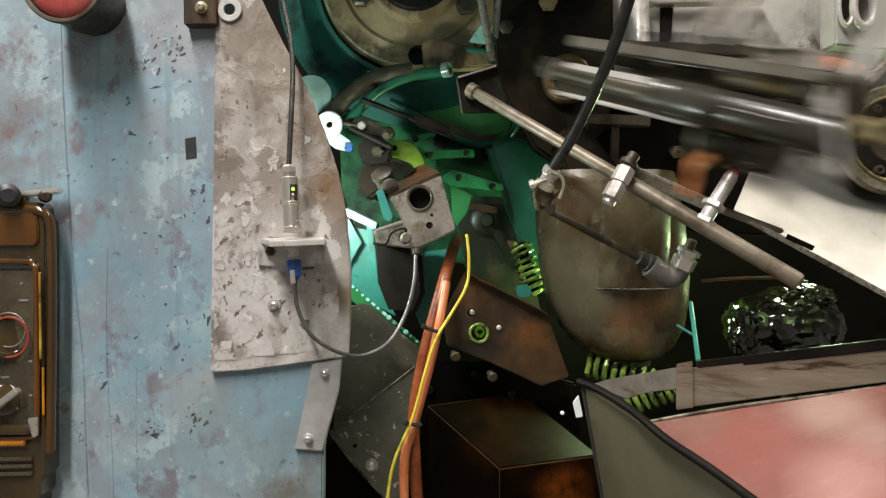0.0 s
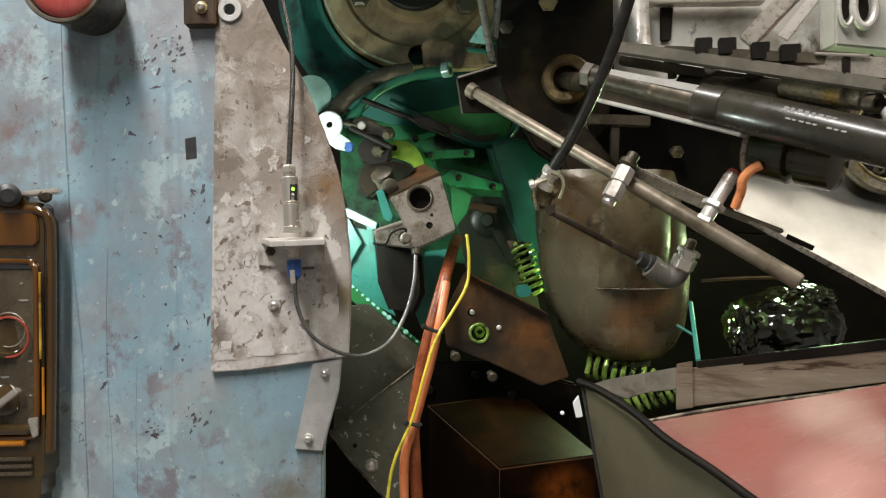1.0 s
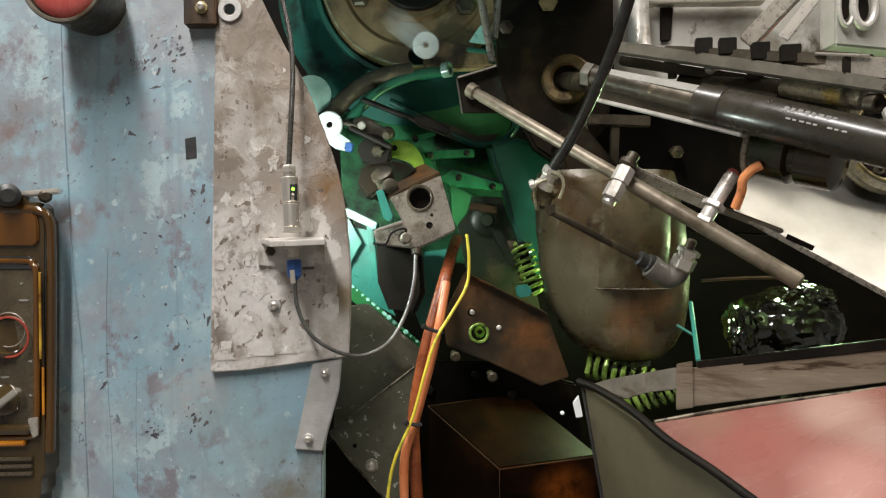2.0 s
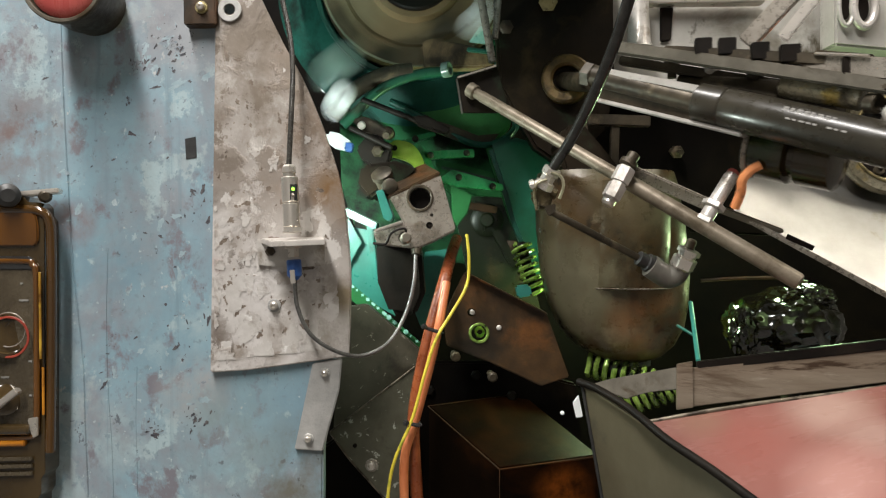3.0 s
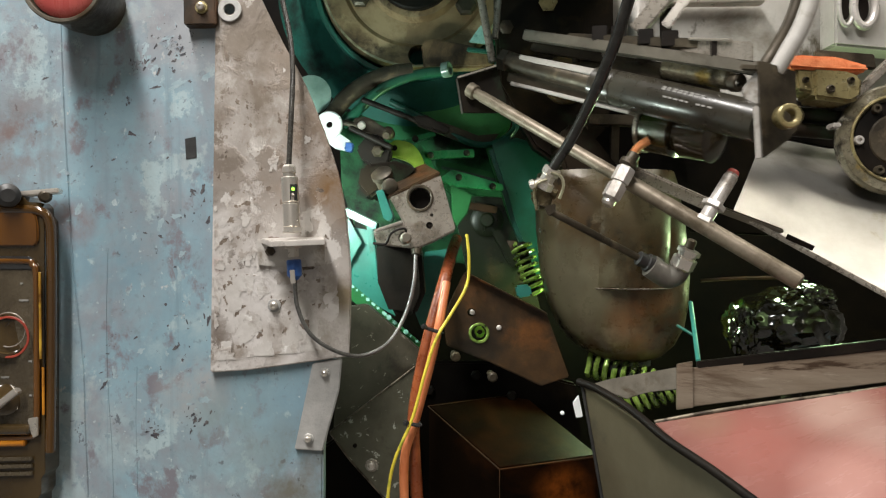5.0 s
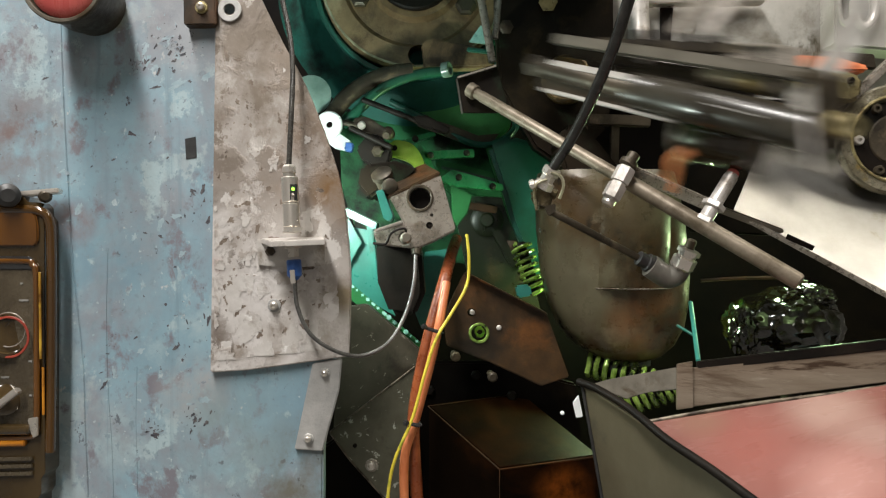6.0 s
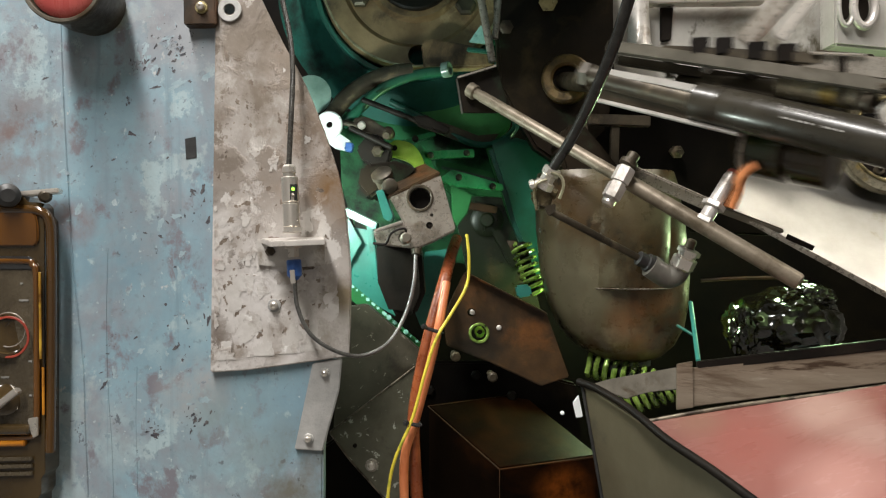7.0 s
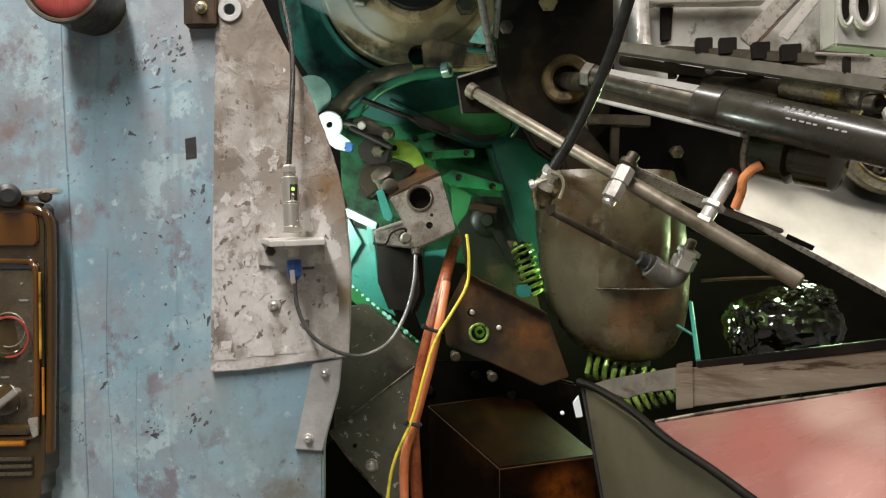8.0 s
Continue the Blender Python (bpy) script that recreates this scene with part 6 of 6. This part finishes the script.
coil_spring((0.1417, 0.05, 1.0665), (0.1961, 0.04, 1.0874), 0.011, 0.0024, 9, GLOSS)
coil_spring((0.0781, 0.18, 1.2063), (0.0941, 0.17, 1.1552), 0.010, 0.0022, 8, GLOSS)
lamp_fixture((-0.125, 0.045, 1.2343))
lamp_fixture((0.2, 0.185, 1.1312))
lamp_fixture((0.37, 0.17, 1.205), 1)
web_ob = tray()


# ---- top: fixed works behind the carriage ----
def rear_guard():
    t = thing("rear_guard", (0.2918, 0.1, 1.4067), "pale grey painted steel guard wall behind the carriage", "guard wall")
    part("sheet", slab([(0.1613, 0.14, 1.4948), (0.4665, 0.14, 1.4948), (0.4665, 0.14, 1.3259), (0.1613, 0.14, 1.3586)], (0, 0.008, 0), 0.001), WALLGREY, t)
    part("top_ledge", beam((0.1753, 0.13, 1.4328), (0.3043, 0.13, 1.4349), 0.014, 0.004), STEEL, t)
    post = part("post", turned((0.1840, 0.12, 1.3888), (0.1832, 0.12, 1.455), [(0, 0.013), (0.004, 0.011), (0.03, 0.0095), (0.08, 0.0095)], 20), PALESTEEL, t)
    # black plate laid on the wall for the shade in a recess
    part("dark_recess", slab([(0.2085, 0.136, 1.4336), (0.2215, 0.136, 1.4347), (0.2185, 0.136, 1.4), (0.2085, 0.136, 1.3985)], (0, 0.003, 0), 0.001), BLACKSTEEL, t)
    for x, tone in ((0, WALLGREY), (1, PALESTEEL)):
        q = Vector((0.3649, 0.094, 1.4203)).lerp(Vector((0.3813, 0.094, 1.4193)), x)
        oval = [q + Vector((0.0095 * math.cos(a) * (1.05 if x else 0.7), 0, 0.018 * math.sin(a))) for a in (k * math.pi / 12 for k in range(25))]
        part("slot_ring", tube(oval, 0.0038 if x else 0.002, 10, 1), tone, t)
        # black oval stands for the dark inside the slot
        part("slot_hole", slab([q + Vector((0.0055 * math.cos(a), 0.003, 0.012 * math.sin(a))) for a in (k * math.pi / 10 for k in range(20))], (0, 0.003, 0), 0), BLACKSTEEL, t)
    part("side_block", slab([(0.3578, 0.1, 1.4583), (0.4413, 0.1, 1.4583), (0.4413, 0.1, 1.3784), (0.3578, 0.1, 1.3861)], (0, 0.03, 0), 0.002), WALLGREY, t)


# ---- the sliding carriage: all of it moves together ----
def carriage():
    home = (0.2096, -0.0485, 1.3101)
    t = thing("carriage", home, "reciprocating steel carriage with a black gas strut", "carriage")
    # gas strut
    a, b = Vector((0.1221, 0.035, 1.344)), Vector((0.287, -0.1223, 1.2623))
    n = (b - a).length
    step = (Vector((0.1892, -0.029, 1.3097)) - a).length
    strut = part("strut_tube", turned((0.1892, -0.029, 1.3097), b, [(0, 0.0115), (0.002, 0.014), (0.022, 0.0145), (0.023, 0.0138), (0.024, 0.0145), (n - step, 0.0145)], 36), TUBE, t, "glossy black gas strut tube")
    part("strut_rod", rod(a, (0.1905, -0.0302, 1.3091), 0.0085), OILY, t)
    part("rod_nut", turned(a - (b - a).normalized() * 0.006, b, [(0, 0.008), (0.002, 0.0105), (0.01, 0.0105), (0.012, 0.008), (0.016, 0.008)], 6), OILY, t)
    axis = (b - a).normalized()
    out = (Vector((-0.25, -1, 0.05)) - axis * Vector((-0.25, -1, 0.05)).dot(axis)).normalized()
    over = axis.cross(out) if axis.cross(out).z > 0 else out.cross(axis)
    for lift, first, count in ((25, 0, 8), (18, 0, 7), (-5, 0, 5), (-5, 6, 9)):
        for j in range(first, first + count if first == 0 else count):
            p = Vector((0.2358, -0.0734, 1.2869)) + axis * (0.0046 * j + (0.004 if lift < 0 else 0))
            p += (out * math.cos(radians(lift)) + over * math.sin(radians(lift))) * 0.0146
            part("marking", beam(p, p + axis * (0.0033 - 0.0008 * (j % 3 == 1)), 0.0013, 0.0006, out, 0), PRINT, strut, "pale printed bar")
    # flat bars
    part("upper_bar", beam((0.1386, 0.0192, 1.3628), (0.287, -0.1223, 1.2996), 0.012, 0.009), DARKBAR, t, "worn grey upper bar")
    part("upper_bar_rear", beam((0.1454, 0.0249, 1.3533), (0.2742, -0.08, 1.3038), 0.01, 0.007), OILY, t)
    part("light_bar", beam((0.1324, 0.0179, 1.3424), (0.1897, -0.0375, 1.3164), 0.004, 0.006), PALESTEEL, t)
    part("lower_bar", beam((0.1279, 0.0294, 1.3219), (0.2149, -0.0535, 1.2809), 0.012, 0.0035), PALESTEEL, t)
    part("guide_bar", beam((0.13, 0.0394, 1.3333), (0.1977, -0.0239, 1.3001), 0.02, 0.016), OILY, t)
    part("spool", turned((0.186, -0.0001, 1.3286), (0.2582, -0.0656, 1.3008), [(0, 0.009), (0.02, 0.009), (0.022, 0.013), (0.05, 0.014), (0.08, 0.014), (0.085, 0.01), (0.12, 0.01)], 24), OILY, t)
    part("pale_roller", rod((0.2374, -0.0636, 1.3149), (0.2753, -0.0989, 1.2982), 0.0085), GREASE, t)
    for k in range(4):
        q = Vector((0.179, -0.0013, 1.3433)).lerp(Vector((0.2498, -0.0666, 1.3159)), k / 3)
        part("spacer", turned(q + Vector((0, 0, 0.008)), q - Vector((0, 0, 1)), [(0, 0.004), (0.003, 0.006), (0.009, 0.006), (0.012, 0.0035), (0.018, 0.0035)], 12), PALESTEEL if k % 2 else OILY, t)
    part("eye", ring((0.277, -0.1128, 1.2922), (-0.4, 1, 0.2), 0.0065, 0.0035, 0.008), OILY, t)
    # roller below
    part("roller", turned((0.2309, -0.0205, 1.2764), (0.2795, -0.07, 1.2582), [(0, 0.012), (0.003, 0.02), (0.034, 0.021), (0.036, 0.016), (0.04, 0.016), (0.042, 0.02), (0.066, 0.02), (0.068, 0.014)], 32), BROWNGLOSS, t)
    part("roller_band", ring((0.2331, -0.0224, 1.2761), (1, -0.9, -0.3), 0.0225, 0.017, 0.004), GREY, t)
    # black blocks on the upper bar
    for p, w in (((0.1927, -0.0324, 1.3534), 0.013), ((0.2057, -0.0447, 1.3501), 0.013), ((0.2227, -0.061, 1.3425), 0.013), ((0.2374, -0.075, 1.3373), 0.014), ((0.2636, -0.1, 1.3226), 0.008)):
        part("clamp_jaw", beam(Vector(p) + Vector((0, 0, -0.010)), Vector(p) + Vector((0, 0, 0.002)), w * 0.92, 0.009, (0.2, 1, 0), 0.0005), BLACKSTEEL, t)
    part("jaw_bar", beam((0.1726, -0.0081, 1.3521), (0.2582, -0.0889, 1.3253), 0.012, 0.008), OILY, t)
    part("link", beam((0.2194, -0.0441, 1.3486), (0.2582, -0.0656, 1.3932), 0.006, 0.013), GREY, t)
    part("link", beam((0.2374, -0.0636, 1.3465), (0.2689, -0.0753, 1.3897), 0.003, 0.008), STEEL, t)
    # end bracket, hose, block with the orange pad, flange
    part("end_bracket", joined(slab([(0.2798, -0.1343, 1.3032), (0.3126, -0.1144, 1.3005), (0.3135, -0.1152, 1.2582), (0.3045, -0.1197, 1.2499), (0.2811, -0.1356, 1.2352)], (0.004, 0.001, 0), 0.001), slab([(0.2711, -0.1256, 1.3024), (0.2798, -0.1343, 1.2998), (0.3126, -0.1144, 1.2991), (0.3014, -0.1044, 1.3047)], (0, 0, -0.004), 0.001)), OILY, t, "dark bent end bracket")
    part("bracket_edge", beam((0.2784, -0.1361, 1.2714), (0.2799, -0.1376, 1.2344), 0.0045, 0.002, (0, 1, 0)), PALESTEEL, t)
    part("bracket_gusset", slab([(0.2756, -0.1207, 1.2868), (0.2822, -0.1303, 1.2972), (0.2827, -0.1307, 1.2722), (0.2779, -0.1229, 1.2755)], (0.001, 0.006, 0), 0.001), PALESTEEL, t, "pale steel gusset")
    part("bush", ring((0.2994, -0.1422, 1.2637), (0, 1, 0), 0.0085, 0.0045, 0.01), BRASS, t)
    part("white_hose", tube([(0.2994, -0.1182, 1.299), (0.3067, -0.1218, 1.3123), (0.3164, -0.1258, 1.3331), (0.3285, -0.1285, 1.3739)], 0.006, 14, 6), HOSEWHITE, t, "dirty white hose")
    part("grey_hose", tube([(0.2932, -0.1156, 1.3038), (0.3016, -0.117, 1.3177), (0.3109, -0.1208, 1.338), (0.3219, -0.1227, 1.3761)], 0.0045, 12, 6), OILY, t)
    part("top_plate", slab([(0.2446, -0.0818, 1.3332), (0.2812, -0.1262, 1.3186), (0.2817, -0.1266, 1.3028), (0.2446, -0.0818, 1.3202)], (0, 0.008, 0), 0.0015), GREY, t, "worn grey top plate")
    part("plate_rim", beam((0.2471, -0.0886, 1.3303), (0.2704, -0.1156, 1.322), 0.003, 0.002), STEEL, t)
    # orange spring hook underneath
    part("hook", tube([(0.2301, -0.045, 1.2609), (0.2240, -0.043, 1.2574), (0.2190, -0.04, 1.2507), (0.2193, -0.036, 1.2419), (0.2170, -0.03, 1.2306)], 0.0035, 10, 6), HOOK, t, "salmon orange sleeved hook")
    part("hook_stem", rod((0.2293, -0.045, 1.2605), (0.2293, -0.045, 1.2699), 0.0012), OILY, t)
    return t


# ---- fixed works beyond the end of the carriage's stroke ----
def pad_block():
    t = thing("pad_block", (0.3009, 0, 1.3286), "oily brass block with a bright orange pad", "block")
    part("block", joined(slab([(0.2757, 0, 1.3418), (0.2943, 0, 1.341), (0.2943, 0, 1.3206), (0.2775, 0, 1.3242)], (0, 0.024, 0), 0.002), slab([(0.2879, -0.004, 1.3404), (0.3143, -0.004, 1.3387), (0.3265, -0.004, 1.3347), (0.3257, -0.004, 1.3181), (0.3178, -0.004, 1.3132), (0.2879, -0.004, 1.3172)], (0, 0.03, 0), 0.003)), BRASS, t)
    part("pad", slab([*curve_through([(0.2686, -0.002, 1.3502), (0.2801, -0.002, 1.3515), (0.2933, -0.002, 1.3506), (0.3065, -0.002, 1.3502), (0.3188, -0.002, 1.3471), (0.3329, -0.002, 1.3431)], 2), *[(0.3312, -0.002, 1.3383), (0.3175, -0.002, 1.3383), (0.2933, -0.002, 1.3396), (0.2695, -0.002, 1.3414)]], (0, 0.026, 0), 0.002), PAD, t, "bright orange pad")
    for at, r in (((0.3006, -0.004, 1.3242), 0.0034), ((0.3164, -0.004, 1.3308), 0.0028), ((0.2832, 0, 1.3321), 0.0026)):
        part("bolt", turned(at, Vector(at) + Vector((0, -1, 0)), [(0, r), (0.002, r), (0.0032, r * 0.7), (0.0015, r * 0.5), (0.0015, 0.0003)], 8), OILY, t)
    part("rear_plate", slab([(0.3115, 0.04, 1.3664), (0.3601, 0.04, 1.3626), (0.362, 0.04, 1.3503), (0.3092, 0.04, 1.3551)], (0, 0.006, 0), 0.001), OILY, t, "dark oiled rear plate")
    part("stem", beam((0.3132, 0.02, 1.3329), (0.3536, 0.1, 1.35), 0.012, 0.02), OILY, t)
    part("tie_bar", rod((0.2858, 0.03, 1.3118), (0.3338, 0.02, 1.3046), 0.006), FRAMEBLACK, t)
    part("tie_bar", rod((0.2811, 0.03, 1.2988), (0.3315, 0.02, 1.2927), 0.006), FRAMEBLACK, t)
    # black plate put in for the shade of the gap under the block
    part("shade_plate", slab([(0.2661, 0.05, 1.3273), (0.3523, 0.05, 1.3249), (0.3523, 0.05, 1.2857), (0.3284, 0.05, 1.2857), (0.2661, 0.05, 1.2981)], (0, 0.006, 0), 0.001), BLACKSTEEL, t)


def bolt_flange():
    c = Vector((0.3548, 0, 1.2862))
    u = 0.0004
    t = thing("bolt_flange", c, "greasy grey-yellow round flange with recessed bolts", "flange")
    face = Vector((-0.12, -1, 0.03)).normalized()
    s = face.cross(Vector((0, 0, 1))).normalized()
    v = s.cross(face)
    at = lambda a, r: c + (s * math.cos(a) + v * math.sin(a)) * r * u
    part("rim", turned(c - face * 0.012, c, [(0, 105 * u), (0.003, 109 * u), (0.009, 109 * u), (0.012, 104 * u), (0.012, 84 * u), (0.008, 82 * u), (0.008, 10 * u)], 56), GREASE, t)
    part("lip", tube([at(k * math.pi / 24, 84) + face * 0.0005 for k in range(49)], 0.0013, 8, 1), BRASS, t, "yellow grease-covered lip")
    part("recess", turned(c - face * 0.006, c, [(0, 76 * u), (0.0035, 76 * u), (0.004, 72 * u), (0.0025, 40 * u), (0.0025, 0.001)], 36), BLACKSTEEL, t, "black oily hub")
    for k in range(6):
        q = at(k * math.pi / 3 + 1.02, 70) - face * 0.003
        part("bolt", turned(q, q + face, [(0, 9.5 * u), (0.004, 9.5 * u), (0.0055, 8 * u), (0.0055, 4.5 * u), (0.003, 4 * u), (0.003, 0.0003)], 16), PALESTEEL if k % 2 else OILY, t)
    part("lug", slab([(0.2977, -0.015, 1.2965), (0.3041, -0.015, 1.2965), (0.3041, -0.015, 1.2926), (0.2977, -0.015, 1.2922)], (0, 0.012, 0), 0.001), PALESTEEL, t, "small pale lug")
    part("shaft", rod(c, c + Vector((0.03, 0.13, 0)), 0.02), OILY, t)
    part("side_plate", beam((0.3254, 0.012, 1.3194), (0.3633, 0.012, 1.3559), 0.012, 0.006), GREY, t, "grey slanting plate")


rear_guard()
pad_block()
bolt_flange()
carriage_ob = carriage()
AXIS = Vector((-1.05, 1.0, 0.435)) * 0.062
PERIOD, FIRST = 0.5435, 0.1


def motions():
    """Strokes once a period, with a long rest at the near end; the dial works index in step."""
    times = [k / 30 for k in range(241)]
    ease = lambda u: math.sin(0.5 * math.pi * min(max(u, 0.0), 1.0)) ** 2

    def phase(t):
        return (t - FIRST + PERIOD / 2) % PERIOD - PERIOD / 2

    home = carriage_ob.location.copy()
    walk(carriage_ob, [(t, Matrix.Translation(home + AXIS * (1 - ease(abs(phase(t)) / 0.183)))) for t in times])
    hub = dial_ob.location.copy()
    step = lambda t: math.floor((t - FIRST + PERIOD / 2) / PERIOD) + ease((phase(t) - 0.09) / 0.14)
    walk(dial_ob, [(t, Matrix.Translation(hub) @ Matrix.Rotation(-2 * math.pi / 3 * step(t), 4, "Y")) for t in times])
    pin = sweep_ob.location.copy()
    swing = lambda t: ease((phase(t) - 0.075) / 0.055) * (1 - ease((phase(t) - 0.145) / 0.085))
    walk(sweep_ob, [(t, Matrix.Translation(pin) @ Matrix.Rotation(radians(45) * swing(t), 4, "Y")) for t in times])
    reach = 0.085
    start = washer_ob.location.copy()

    def washer_at(t):
        q = (t - FIRST) % PERIOD
        a = min(41 + (q - 0.1825) * 760, 82) if q < 0.277 else 82 + (q - 0.277) * 4500
        a = max(min(a, 250), -110)
        return Matrix.Translation((hub.x + reach * math.cos(radians(a)), start.y, hub.z - reach * math.sin(radians(a))))

    walk(washer_ob, [(t, washer_at(t)) for t in times])
    base = web_ob.location.copy()
    walk(web_ob, [(t, Matrix.Translation(base + Vector((0.004, -0.0007, 0)) * math.sin(t * 23))) for t in times])


motions()
